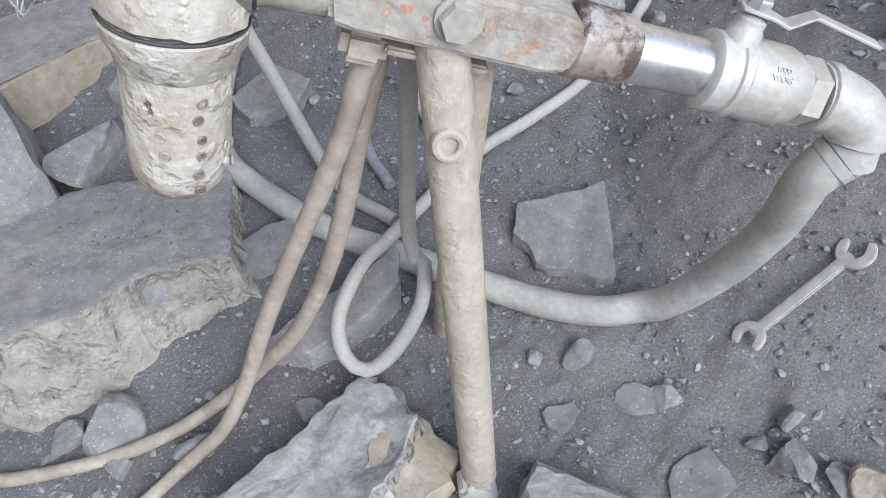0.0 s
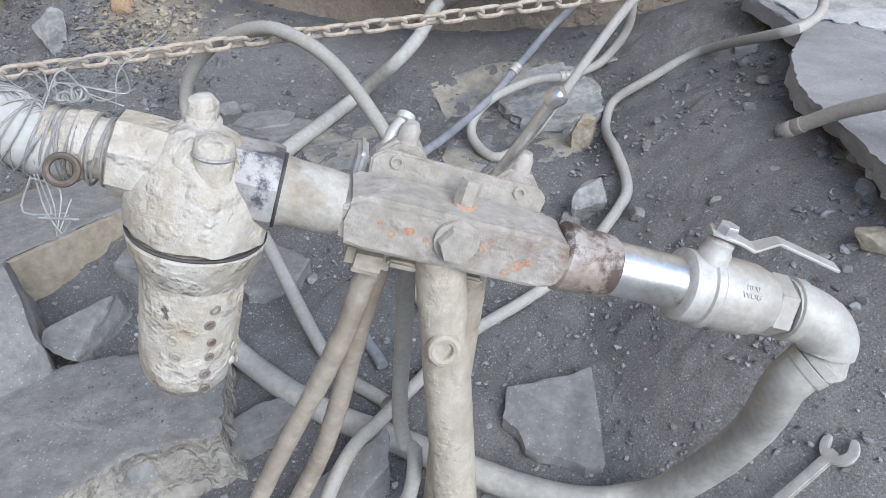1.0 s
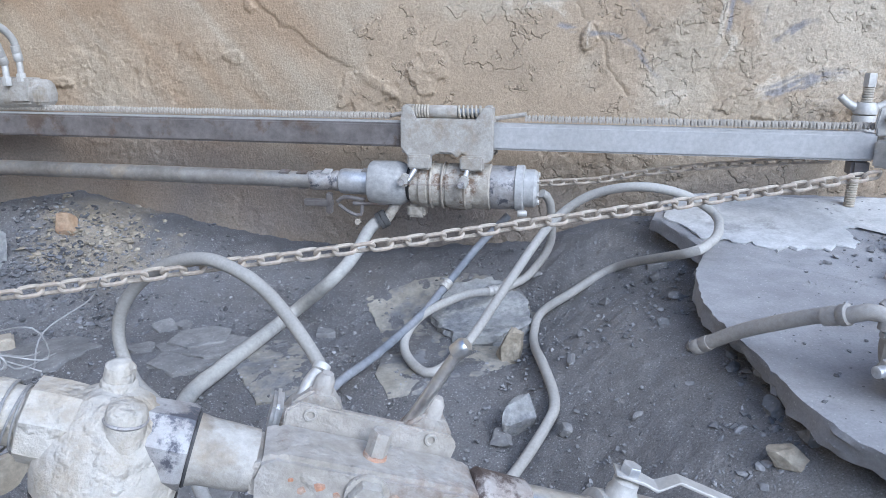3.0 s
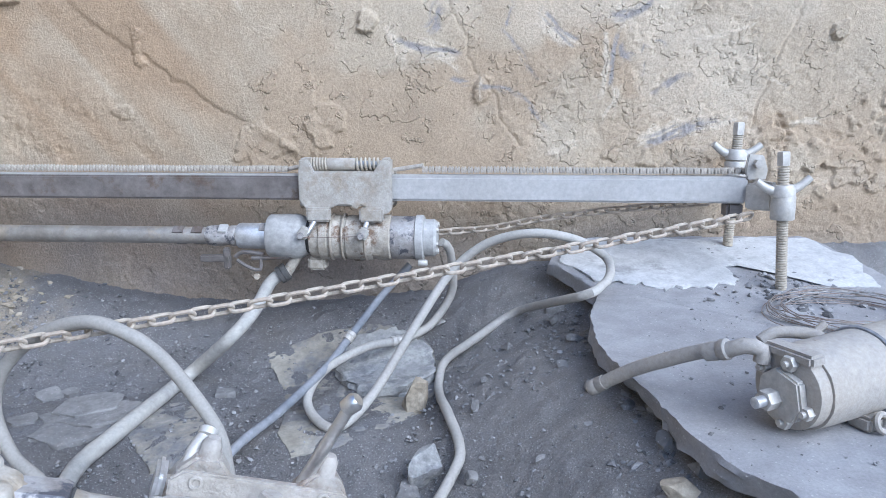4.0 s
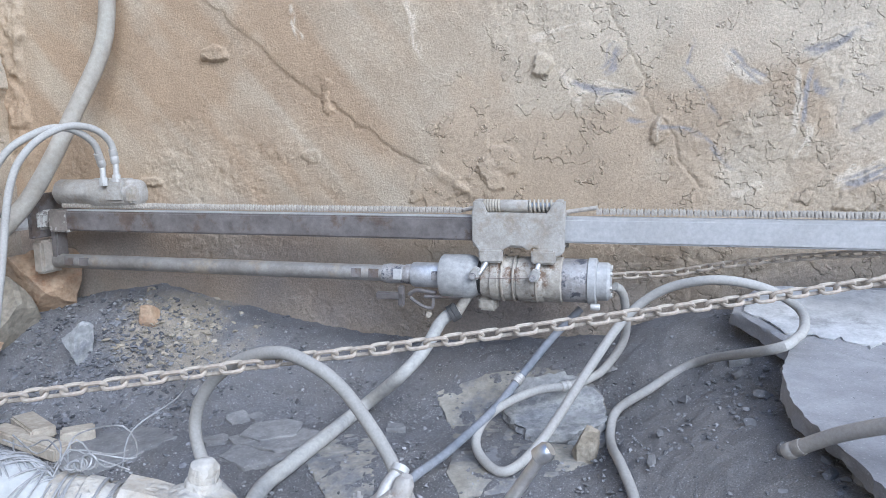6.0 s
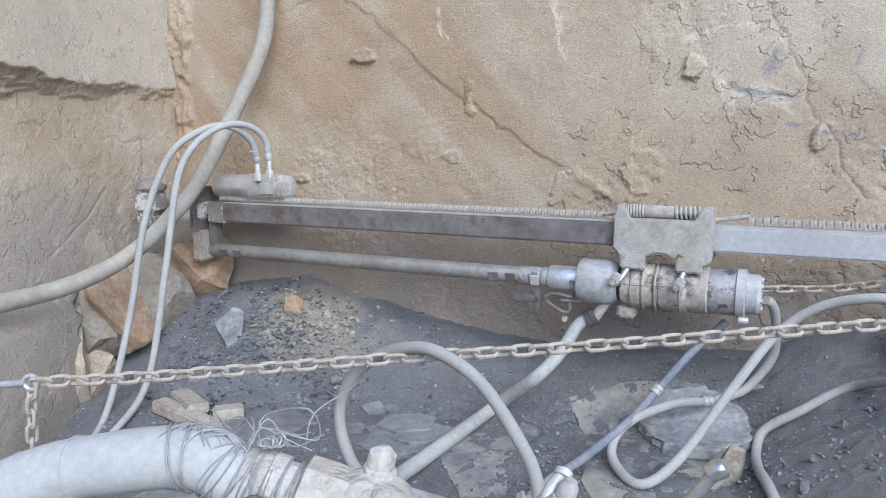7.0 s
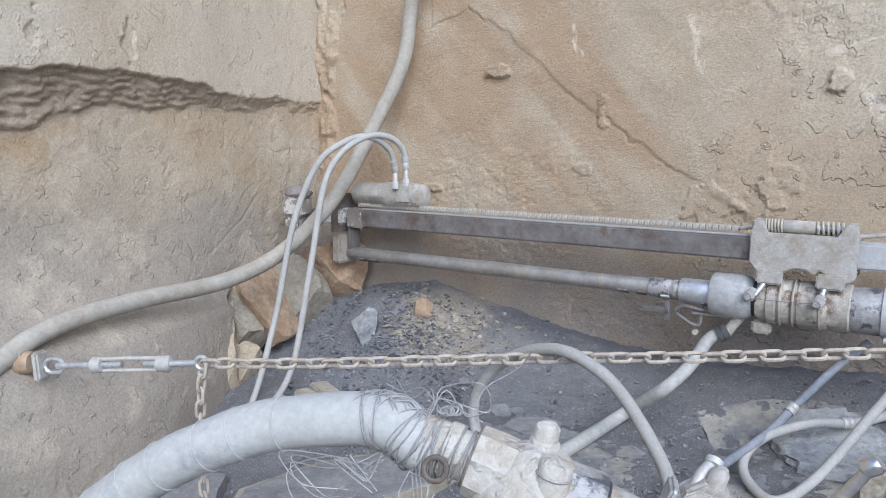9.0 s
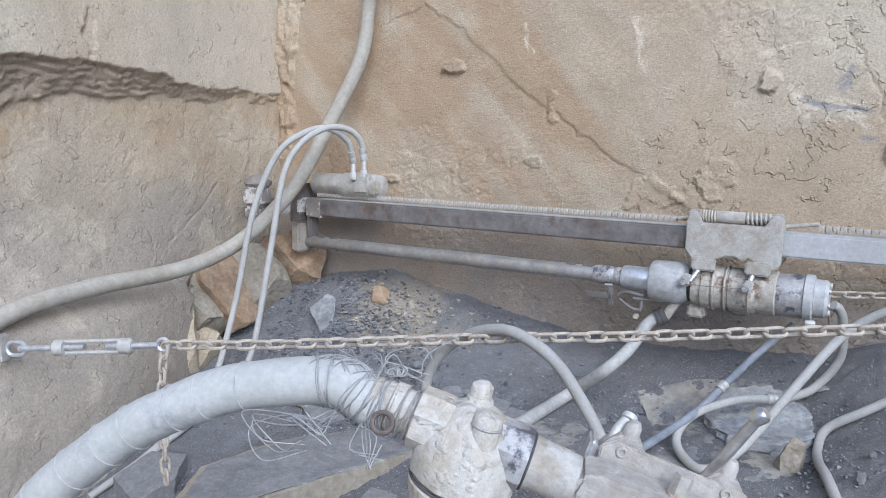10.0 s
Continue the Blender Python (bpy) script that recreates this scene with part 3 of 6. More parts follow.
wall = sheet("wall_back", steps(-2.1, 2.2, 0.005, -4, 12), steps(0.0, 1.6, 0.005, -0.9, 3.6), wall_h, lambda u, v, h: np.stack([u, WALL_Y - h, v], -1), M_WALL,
             "tan quarry rock face with cracks and mud scrapes", "rock wall", wall_stain_shade)
core = bmesh.new()
add_box(core, (18, 2.0, 5.2), pose(4, WALL_Y + 1.12, 1.6), 0.05)
part("rock_core", core, M_WALL, wall, smooth=False)


def overhang(U, V):
    """The lower edge of the side wall's upper block, and the depth of the broken beds under it."""
    edge = np.interp(U, [0.8, 0.96, 1.14, 1.39, 1.67, 1.86, 2.2, 2.5], [1.06, 1.071, 1.084, 1.095, 1.087, 1.067, 1.075, 1.08]) + 0.012 * fbm(U, V * 0.2, 9, 5, 11, 0.6)
    beds = np.interp(U, [0.6, 1.1, 1.4, 1.65, 1.9, 2.3], [0.19, 0.16, 0.13, 0.1, 0.05, 0.05]) * (1 + 0.3 * fbm(U, V * 0, 5, 3, 46))
    return edge, beds


def left_h(U, V):
    """How far the side wall stands out towards the drill: an upper block overhangs a hollowed lower face."""
    edge, beds = overhang(U, V)
    upper = smoothstep(-0.006, 0.004, V - edge)
    s = np.clip((V - edge) / beds + 1, 0, 1)
    layer = s * 5 + 1.1 * fbm(U * 0.8, V + U * 0.12, 7, 4, 12)
    stepped = (np.floor(layer) + smoothstep(0.55, 1.0, layer - np.floor(layer))) / 5
    reach = np.interp(U, [1.1, 1.6, 1.9, 2.2, 2.5], [0.1, 0.08, 0.04, 0.025, 0.02])
    h = np.interp(U, [1.2, 1.7, 2.1, 2.5], [0.0, -0.01, -0.05, -0.085]) + 0.02 * fbm(U, V, 1.2, 2, 13) + 0.0012 * fbm(U, V, 9, 5, 14)
    zone = (1 - upper) * smoothstep(0.0, 0.12, s)
    lower = (1 - upper) * (1 - zone)
    crust = fbm(U, V, 11, 6, 15, 0.6)
    h += (1 - upper) * (0.0018 * smoothstep(0.3, 0.35, crust) - 0.0022 * smoothstep(0.6, 0.65, fbm(U, V, 19, 4, 33)) + 0.0006 * fbm(U, V, 55, 4, 37, 0.65))
    h += upper * (0.0012 * fbm(U * 2, V, 8, 4, 18) + 0.0006 * fbm(U, V, 60, 3, 38))
    h += reach * (upper + (1 - upper) * 0.85 * np.clip(stepped, 0, 1) * smoothstep(0, 0.15, s)) + zone * 0.006 * fbm(U, V * 3, 30, 4, 16)
    wob = 0.02 * fbm(U, V, 10, 4, 39)
    for line in ([(1.86, 1.05), (1.845, 0.85)], [(2.05, 0.87), (2.3, 0.85)], [(1.75, 0.42), (1.95, 0.55), (2.05, 0.66)]):
        h -= lower * 0.004 * np.exp(-(near_line(U + wob, V + wob, line) / 0.004) ** 2)
    for y, z, a, b in ((1.02, 1.18, 0.025, 0.05), (1.36, 1.22, 0.02, 0.09)):
        h -= 0.008 * smoothstep(1.1, 0.9, np.hypot((U - y) / a, (V - z) / b) + 0.7 * fbm(U, V, 26, 4, 40))
    h += smoothstep(0.55, -0.1, V) * smoothstep(1.9, 1.2, U) * 0.2
    toe = smoothstep(1.92, 1.8, U + 0.1 * fbm(U, V, 6, 3, 17))
    h += smoothstep(0.34, 0.2, V) * 0.1 * toe
    return h


def left_stain_light(U, V):
    edge, beds = overhang(U, V)
    soft = fbm(U, V, 2.2, 5, 80)
    upper = smoothstep(-0.004, 0.004, V - edge)
    strata = smoothstep(-1.1, -0.85, (V - edge) / beds + 0.12 * fbm(U, V, 30, 3, 81)) * (1 - upper) * smoothstep(2.35, 2.1, U)
    brown = (1 - upper) * smoothstep(0.75, 1.0, V + 0.1 * soft) * smoothstep(2.0, 1.3, U) * 0.8 + 0.35 * smoothstep(0.2, 0.9, soft)
    # Dust on the lower face, its shading included in the tone.
    dust = (1 - upper) * smoothstep(0.85, 0.45, V + 0.15 * soft)
    # Upper block paled to carry its brighter light; random pale blotches below.
    pale = upper * (0.7 + 0.5 * soft) + 0.5 * (1 - upper) * smoothstep(0.35, 0.8, fbm(U, V, 7, 5, 82))
    return {"brown": brown, "dust": dust, "pale": pale, "strata": strata}


LEFT_X = -1.97
left = sheet("wall_side", steps(0.6, 2.56, 0.006, -8, 3), steps(-0.45, 1.75, 0.006, -1.5, 3.6), left_h, lambda u, v, h: np.stack([LEFT_X + h, u, v], -1), M_WALL2,
             "pale rock face with an overhanging upper block", "rock wall", left_stain_light)
core = bmesh.new()
add_box(core, (1.6, 13, 5.2), pose(LEFT_X - 1.02, -3.6, 1.6), 0.05)
part("rock_core", core, M_WALL2, left, smooth=False)

# unseen rock face added far behind the camera, for bounced light
sheet("wall_far", np.arange(-30, 31, 1.0), np.arange(-1, 4, 0.5), lambda u, v: 0.5 * fbm(u, v, 0.25, 3, 20), lambda u, v, h: np.stack([u, -16 + h, v], -1), M_WALL2,
      "unseen pale rock face added far behind the camera to bounce light", "rock wall")

# ---- drilling rail with its drill ----
RF = frame_from((0, 2.25, 0.536), (3.06, -0.13, -0.042))
rail = thing("drill_rail", None, None, "long square steel feed rail held along the rock wall", "rail", at=RF)
part("beam", box((1.7, 0.08, 0.076), pose(-0.86, 0, 0), 0.006), M_RAIL, rail, "dark scuffed steel beam")
part("beam", box((1.35, 0.081, 0.077), pose(0.68, 0, 0), 0.006), M_RAILPALE, rail, "pale dusty steel beam")
# Thin pale strip that paints the highlight along the rail's top.
part("top_strip", box((3.0, 0.05, 0.004), pose(-0.18, -0.01, 0.04), 0.001), M_RAILPALE, rail, "pale strip standing in for the highlight on the top edge")
# mud splashed end
bm = bmesh.new()
add_box(bm, (0.09, 0.09, 0.086), pose(-1.66, 0, -0.001), 0.006)
part("end_sleeve", bm, M_SPLASH, rail, "pale mud-splashed end sleeve")
# gearbox and air motor at the far end
bm = bmesh.new()
add_box(bm, (0.1, 0.13, 0.07), pose(-1.76, -0.01, 0.0), 0.012)
add_box(bm, (0.05, 0.26, 0.07), pose(-1.77, -0.12, 0.005, 0, 0, -20), 0.01)
part("gearbox", bm, M_SPLASH, rail, "mud-splashed end bracket")
bm = box((0.10, 0.09, 0.085), pose(-1.79, -0.255, 0.055, 4, 0, 8), 0.012)
add_box(bm, (0.085, 0.08, 0.06), pose(-1.79, -0.255, -0.02, 0, 0, 8), 0.012)
add_lathe(bm, [(0, 0.05), (0.012, 0.058), (0.03, 0.054), (0.05, 0.02)], 18, "z", pose(-1.79, -0.25, 0.095), jitter=0.006)
part("screw_block", bm, M_SPLASH, rail, "mud-caked jack screw block")
part("end_plate", box((0.016, 0.17, 0.17), pose(-1.735, -0.02, 0.02), 0.004), M_RAIL, rail)
bm = lathe([(-1.70, 0.02), (-1.69, 0.048), (-1.53, 0.05), (-1.525, 0.056), (-1.48, 0.058), (-1.40, 0.056), (-1.33, 0.05), (-1.32, 0.03)], 20, "x", pose(0, 0.02, 0.105), jitter=0.003)
add_box(bm, (0.09, 0.085, 0.09), pose(-1.40, 0.005, 0.115), 0.012)
add_box(bm, (0.03, 0.1, 0.06), pose(-1.335, 0.01, 0.1), 0.008)
part("air_motor", bm, M_PAINT, rail, "mud-caked air motor")
for p in ((-1.43, 2.265, 0.69), (-1.392, 2.29, 0.7)):
    m = Matrix.Translation(RF.inverted() @ Vector(p))
    bm = hexnut(0.016, 0.03, "z", m)
    add_lathe(bm, [(0.03, 0.011), (0.075, 0.011), (0.08, 0.009)], 12, "z", m)
    part("hose_fitting", bm, M_ZINC, rail, "steel hose fitting")
part("rod_guide", box((0.05, 0.11, 0.13), pose(-1.74, -0.02, -0.14), 0.01), M_HOSE_BROWN, rail, "muddy rod guide")
part("guide_arm", box((0.03, 0.06, 0.14), pose(-1.70, -0.0, -0.09), 0.006), M_RAIL, rail)

# feed chain lying on top of the rail
plate = bmesh.new()
for sy in (-0.009, 0.009):
    for sx in (-0.0083, 0.0083):
        add_lathe(plate, [(-0.0014, 0.0082), (0.0014, 0.0082)], 10, "z", pose(sx, sy, 0, 90, 0, 0))
        add_lathe(plate, [(-0.005, 0.0042), (0.005, 0.0042)], 8, "z", pose(sx, sy, 0, 90, 0, 0))
    add_box(plate, (0.014, 0.0024, 0.009), pose(0, sy, 0), 0)
link_me = finish("chain_link", plate, M_ROLLER)
inner_me = link_me.copy()
inner_me.materials.clear()
inner_me.materials.append(M_RAIL)
feed = thing("roller_chain", None, None, "dusty roller feed chain lying along the top of the rail", "chain", at=RF)
for i in range(149):
    x = -1.66 + 0.0205 * i
    if -0.075 < x < 0.36:
        continue
    for shift, me, size in ((0.0, link_me, (0.56, 1.0, 1.35)), (0.01025, inner_me, (0.4, 0.62, 0.7))):
        o = new("chain_link", me)
        o.parent = feed
        o.matrix_basis = pose(x + shift, 0.004, 0.0565 + 0.001 * math.sin(i * 0.7), 0, 4 * math.sin(i * 1.3), 0) @ Matrix.Diagonal((*size, 1))
for x0, x1 in ((-0.085, -0.005), (0.265, 0.365)):
    part("chain_end", tube([(x0, 0.004, 0.054), ((x0 + x1) / 2, 0.004, 0.062), (x1, 0.0, 0.07)], 0.007, 10), M_ROLLER, feed, "round chain anchor pin")

# carriage
car = thing("drill_carriage", None, None, "cast carriage with springs riding on the feed rail", "carriage", at=RF)
bm = prism([(-0.02, -0.035), (-0.02, 0.055), (-0.012, 0.088), (0.012, 0.092), (0.03, 0.052), (0.215, 0.052), (0.24, 0.092), (0.265, 0.09), (0.272, 0.05), (0.272, -0.06), (0.262, -0.072), (0.225, -0.088), (0.2, -0.062), (0.175, -0.048), (0.16, -0.062),
            (0.14, -0.048), (0.105, -0.047), (0.078, -0.06), (0.055, -0.085), (0.02, -0.088), (0.0, -0.06)], 0.02, pose(0, -0.062, 0), 0.003)
add_box(bm, (0.29, 0.13, 0.014), pose(0.126, 0.0, 0.048), 0.003)
add_box(bm, (0.29, 0.016, 0.12), pose(0.126, 0.056, -0.005), 0.003)
add_box(bm, (0.29, 0.13, 0.012), pose(0.126, 0.0, -0.047), 0.003)
for x in (-0.004, 0.252):
    add_box(bm, (0.03, 0.07, 0.05), pose(x, -0.03, 0.07), 0.006)
part("plate", bm, M_PAINT, car, "tan dust-caked cast plate")
for x in (0.042, 0.208):
    add = box((0.075, 0.03, 0.045), pose(x, -0.072, -0.078), 0.006)
    part("lug", add, M_PAINT, car, "cast clamp lug")
part("spindle", lathe([(-0.01, 0.012), (0.265, 0.012)], 14, "x", pose(0, -0.03, 0.075)), M_STEEL, car)
part("spacer", lathe([(0.065, 0.018), (0.07, 0.02), (0.15, 0.02), (0.155, 0.018)], 16, "x", pose(0, -0.03, 0.075)), M_PAINT, car)
for a, b in ((0.012, 0.066), (0.155, 0.235)):
    pts = []
    turns = 6
    for i in range(turns * 14 + 1):
        t = i / 14
        pts.append((a + (b - a) * t / turns, -0.03 + 0.018 * math.cos(2 * math.pi * t), 0.075 + 0.018 * math.sin(2 * math.pi * t)))
    part("spring", tube(pts, 0.0042, 6, smooth=False), M_LEG, car, "dusty coil spring")
for x in (0.03, 0.195):
    bm = tube([(x, -0.085, -0.10), (x - 0.02 if x < 0.1 else x - 0.008, -0.105, -0.135)], 0.008, 10)
    part("eye_bolt", bm, M_STEEL, car, "steel eye bolt")
    xx = x - 0.035 if x < 0.1 else x - 0.012
    bm = hexnut(0.019, 0.02, "x", pose(xx, -0.105, -0.137, 0, 0, 90))
    add_box(bm, (0.026, 0.02, 0.036), pose(xx + 0.006, -0.11, -0.128, 0, 25, 0), 0.005)
    part("nut", bm, M_ZINC, car, "pale hexagon nut")
    bm = lathe([(0, 0.011), (0.008, 0.009)], 12, "x", pose(xx, -0.128, -0.137, 0, 0, -90))
    part("bolt_end", bm, M_DARKSTEEL, car)
part("tie_wire", tube([(-0.004, -0.115, -0.145), (0.09, -0.112, -0.143), (0.18, -0.115, -0.138)], 0.0015, 6), M_WIRE_DARK, car)

# drill body
DZ = -0.160
DF = RF @ pose(0, -0.01, DZ)
drill = thing("rock_drill", None, None, "dust-caked pneumatic rock drill hung under the carriage", "drill", at=DF)
part("shroud", lathe([(-0.137, 0.052), (-0.136, 0.066), (-0.13, 0.071), (-0.05, 0.073), (-0.03, 0.07), (-0.008, 0.058)], 36, "x"), M_SLEEVE, drill, "smooth grey front shroud")
part("neck", lathe([(-0.02, 0.055), (0.012, 0.055)], 28, "x"), M_BLACK, drill, "dark gap ring")
bm = lathe([(0.004, 0.05), (0.006, 0.066), (0.035, 0.068), (0.038, 0.074), (0.062, 0.075), (0.066, 0.07), (0.10, 0.07), (0.104, 0.067), (0.12, 0.067), (0.124, 0.071), (0.16, 0.071), (0.165, 0.074), (0.2, 0.074), (0.205, 0.07), (0.235, 0.072), (0.26, 0.073), (0.266, 0.066)], 40, "x", jitter=0.002)
part("cylinder", bm, M_DRILL, drill, "tan mud-caked cylinder")
part("rear_cylinder", lathe([(0.262, 0.067), (0.268, 0.069), (0.335, 0.069), (0.342, 0.067)], 36, "x"), M_DARKSTEEL, drill, "chipped steel rear cylinder")
part("flange", lathe([(0.34, 0.066), (0.343, 0.073), (0.365, 0.073), (0.369, 0.066)], 36, "x"), M_SLEEVE, drill)
part("end_cap", lathe([(0.366, 0.055), (0.37, 0.06), (0.4, 0.06), (0.409, 0.052), (0.412, 0.03)], 32, "x"), M_SLEEVE, drill, "pale end cap")
for a in range(6):
    t = math.pi / 3 * a + 0.3
    part("cap_bolt", hexnut(0.009, 0.01, "x", pose(0.405, 0.043 * math.cos(t), 0.043 * math.sin(t))), M_ZINC, drill)
part("drain_plug", lathe([(0.35, 0.008), (0.352, 0.011), (0.376, 0.011), (0.38, 0.008)], 12, "x", pose(0, -0.035, -0.075)), M_ZINC, drill)
for x, d in ((0.075, 0.0045), (0.112, 0.004), (0.185, 0.005)):
    part("strap", ring(0.0725, d, pose(x, 0, 0, 0, 90, 0), 36, 6), M_HOSE_BROWN, drill, "rust-brown clamp strap")
bm = box((0.06, 0.05, 0.045), pose(0.02, -0.0, -0.085), 0.008)
part("air_inlet", bm, M_DRILL, drill, "muddy air inlet")

# rotating rod string
rod = thing("drill_rod", None, None, "worn steel drill rod with wrench flats turning in the drill", "drill rod", at=DF)
part("rod", lathe([(-1.72, 0.02), (-1.71, 0.027), (-1.10, 0.0272), (-1.09, 0.028), (-0.6, 0.0275), (-0.34, 0.0275)], 28, "x"), M_ROD, rod, "long round rod")
for x, w in ((-0.435, 0.036), (-0.372, 0.036), (-1.63, 0.04), (-1.56, 0.04)):
    for s in (0, 180):
        part("wrench_flat", box((w, 0.03, 0.006), pose(x, 0, 0, s, 0, 0) @ pose(0, 0, 0.0262), 0.001), M_RAIL, rod, "dark wrench flat")
part("coupling", lathe([(-0.347, 0.024), (-0.343, 0.031), (-0.32, 0.034), (-0.30, 0.033), (-0.275, 0.032), (-0.268, 0.03), (-0.262, 0.033), (-0.247, 0.034), (-0.24, 0.03)], 28, "x", jitter=0.0025), M_DARKSTEEL, rod, "mud-spotted rod coupling")
part("coupling_flat", box((0.03, 0.036, 0.008), pose(-0.285, 0, 0.0315), 0.002), M_SLEEVE, rod, "pale mud patch on coupling")
part("chuck", lathe([(-0.242, 0.03), (-0.238, 0.04), (-0.228, 0.042), (-0.14, 0.042), (-0.134, 0.04)], 32, "x"), M_STEEL, rod, "bright steel chuck")
part("chuck_slot", box((0.022, 0.03, 0.006), pose(-0.152, 0, 0.0405), 0.001), M_DARKSTEEL, rod, "dark chuck slot")

# shackle hanging beneath the drill
bm = box((0.10, 0.022, 0.024), pose(-0.31, -0.01, -0.10), 0.004)
add_box(bm, (0.02, 0.022, 0.07), pose(-0.272, -0.01, -0.10), 0.004)
shackle = thing("shackle", None, None, "rusty shackle and hook hanging below the drill", "shackle", at=RF @ pose(0, -0.03, -0.13))
part("cross_bar", bm, M_RAIL, shackle)
bm = tube([(-0.245, -0.01, -0.095), (-0.22, -0.01, -0.078), (-0.15, -0.01, -0.085)], 0.007, 8)
add_tube(bm, [(-0.24, -0.01, -0.105), (-0.2, -0.01, -0.13), (-0.165, -0.01, -0.135), (-0.16, -0.01, -0.09)], 0.006, 8)
add_tube(bm, [(-0.19, -0.01, -0.098), (-0.13, -0.01, -0.096), (-0.06, -0.01, -0.09)], 0.007, 8)
add_tube(bm, [(-0.06, -0.01, -0.09), (-0.03, -0.0, -0.05)], 0.007, 8)
part("loop", bm, M_RAIL, shackle)
part("pin", hexnut(0.011, 0.014, "x", pose(-0.178, -0.012, -0.16, 0, 0, 90)), M_HOSE_BROWN, shackle)

# end bracket with two threaded jack screws
def threaded(length, r=0.0165, pitch=0.0075):
    bm = bmesh.new()
    prof = []
    n = int(length / pitch)
    for i in range(n):
        z = i * pitch
        prof += [(z, r * 0.86), (z + pitch * 0.3, r), (z + pitch * 0.65, r), (z + pitch * 0.92, r * 0.86)]
    return add_lathe(bm, prof, 20, "z")


def jack_screw(base, top, nut_at, label):
    d = Vector(top) - Vector(base)
    m = Matrix.Translation(base) @ Vector((0, 0, 1)).rotation_difference(d).to_matrix().to_4x4()
    L = d.length
    s = thing("jack_screw", None, None, label, "screw", group="jack screws", at=m)
    part("spindle", threaded(L - 0.04), M_LEG, s, "threaded steel spindle")
    part("square_end", lathe([(L - 0.042, 0.013), (L - 0.04, 0.0185), (L - 0.004, 0.0185), (L, 0.016)], 6, "z"), M_ZINC, s, "hexagonal drive end")
    z = nut_at * L
    bm = lathe([(z - 0.012, 0.03), (z - 0.01, 0.034), (z + 0.012, 0.034), (z + 0.024, 0.026)], 22, "z")
    for k in (-1, 1):
        add_tube(bm, [(k * 0.02, 0, z + 0.004), (k * 0.05, 0, z + 0.018), (k * 0.078, 0, z + 0.04)], (0.014, 0.011), 10)
    part("wing_nut", bm, M_ZINC, s, "cast wing nut")
    return s


JA, JB = (1.377, 2.36, 0.308), (1.434, 2.06, 0.23)
jack_screw(JA, (1.391, 2.36, 0.717), 0.73, "rear threaded jack screw with wing nut on the rock slab")
jack_screw(JB, (1.412, 2.06, 0.642), 0.71, "front threaded jack screw with wing nut on the rock slab")
br = thing("end_bracket", None, None, "welded steel end bracket joining the rail and jack screws", "bracket")
bm = lathe([(0.445, 0.032), (0.448, 0.034), (0.512, 0.034), (0.516, 0.032)], 24, "z", pose(1.421, 2.06, 0))
part("collar", bm, M_ZINC, br)
bm = lathe([(0.50, 0.032), (0.503, 0.034), (0.588, 0.034), (0.592, 0.032)], 24, "z", pose(1.386, 2.36, 0))
part("collar", bm, M_ZINC, br)
bm = box((0.022, 0.25, 0.078), pose(1.392, 2.21, 0.51, 0, 0, 6), 0.006)
add_box(bm, (0.085, 0.018, 0.078), pose(1.378, 2.118, 0.503, 0, 0, -38), 0.006)
part("arm", bm, M_ZINC, br, "grey painted bracket arm")
bm = prism([(0, 0), (0.055, 0), (0.06, 0.03), (0.045, 0.075), (0.0, 0.078), (-0.008, 0.03)], 0.012, pose(1.352, 2.165, 0.55), 0.003)
part("ear", bm, M_ZINC, br, "flat ear with bolt")
part("bolt", hexnut(0.014, 0.02, "x", pose(1.377, 2.158, 0.60, 0, 0, -90)), M_ZINC, br)
part("pulley_guard", box((0.05, 0.06, 0.05), pose(1.325, 2.2, 0.455), 0.008), M_RAIL, br)


# ---- chains ----
def chain(name, pts, pitch, wire, half, material, label, group=""):
    me = finish("chain_link", ring(half, wire, None, 20, 7, pitch + 2 * wire - 2 * half), material)
    line = spline(pts, 0.004)
    ob = thing(name, None, None, label, "chain", group=group)
    acc, k, last = 0.0, 0, line[0]
    marks = [line[0]]
    for p in line[1:]:
        acc += (p - last).length
        last = p
        if acc >= pitch:
            marks.append(p)
            acc = 0
    for a, b in zip(marks, marks[1:]):
        o = new("chain_link", me)
        o.parent = ob
        m = frame_from((a + b) / 2, b - a)
        o.matrix_basis = m @ pose(0, 0, 0, (38 if k % 2 else -52) + 6 * math.sin(k * 1.7), 0, 0)
        k += 1
    return ob


CH_END = (-1.237, 1.096, 0.244)
chain("anchor_chain", [CH_END, (-0.972, 1.199, 0.259), (-0.62, 1.337, 0.288), (-0.358, 1.439, 0.31), (0.004, 1.581, 0.335), (0.472, 1.763, 0.375), (0.905, 1.932, 0.409), (1.375, 2.116, 0.452)], 0.042, 0.0052, 0.0135, M_CHAIN,
      "dusty rusted steel chain stretched across in front of the drill", "chains")
chain("chain_tail", [CH_END, (-1.244, 1.09, 0.15), (-1.249, 1.09, 0.0), (-1.243, 1.092, -0.175)], 0.036, 0.005, 0.0115, M_CHAIN, "loose rusted chain end hanging from the turnbuckle hook", "chains")
chain("rear_chain", [(0.41, 2.24, 0.385), (0.60, 2.25, 0.398), (0.736, 2.25, 0.424), (1.0, 2.27, 0.45), (1.30, 2.28, 0.468)], 0.034, 0.0042, 0.0105, M_CHAIN, "thin rusted chain behind the drill", "chains")

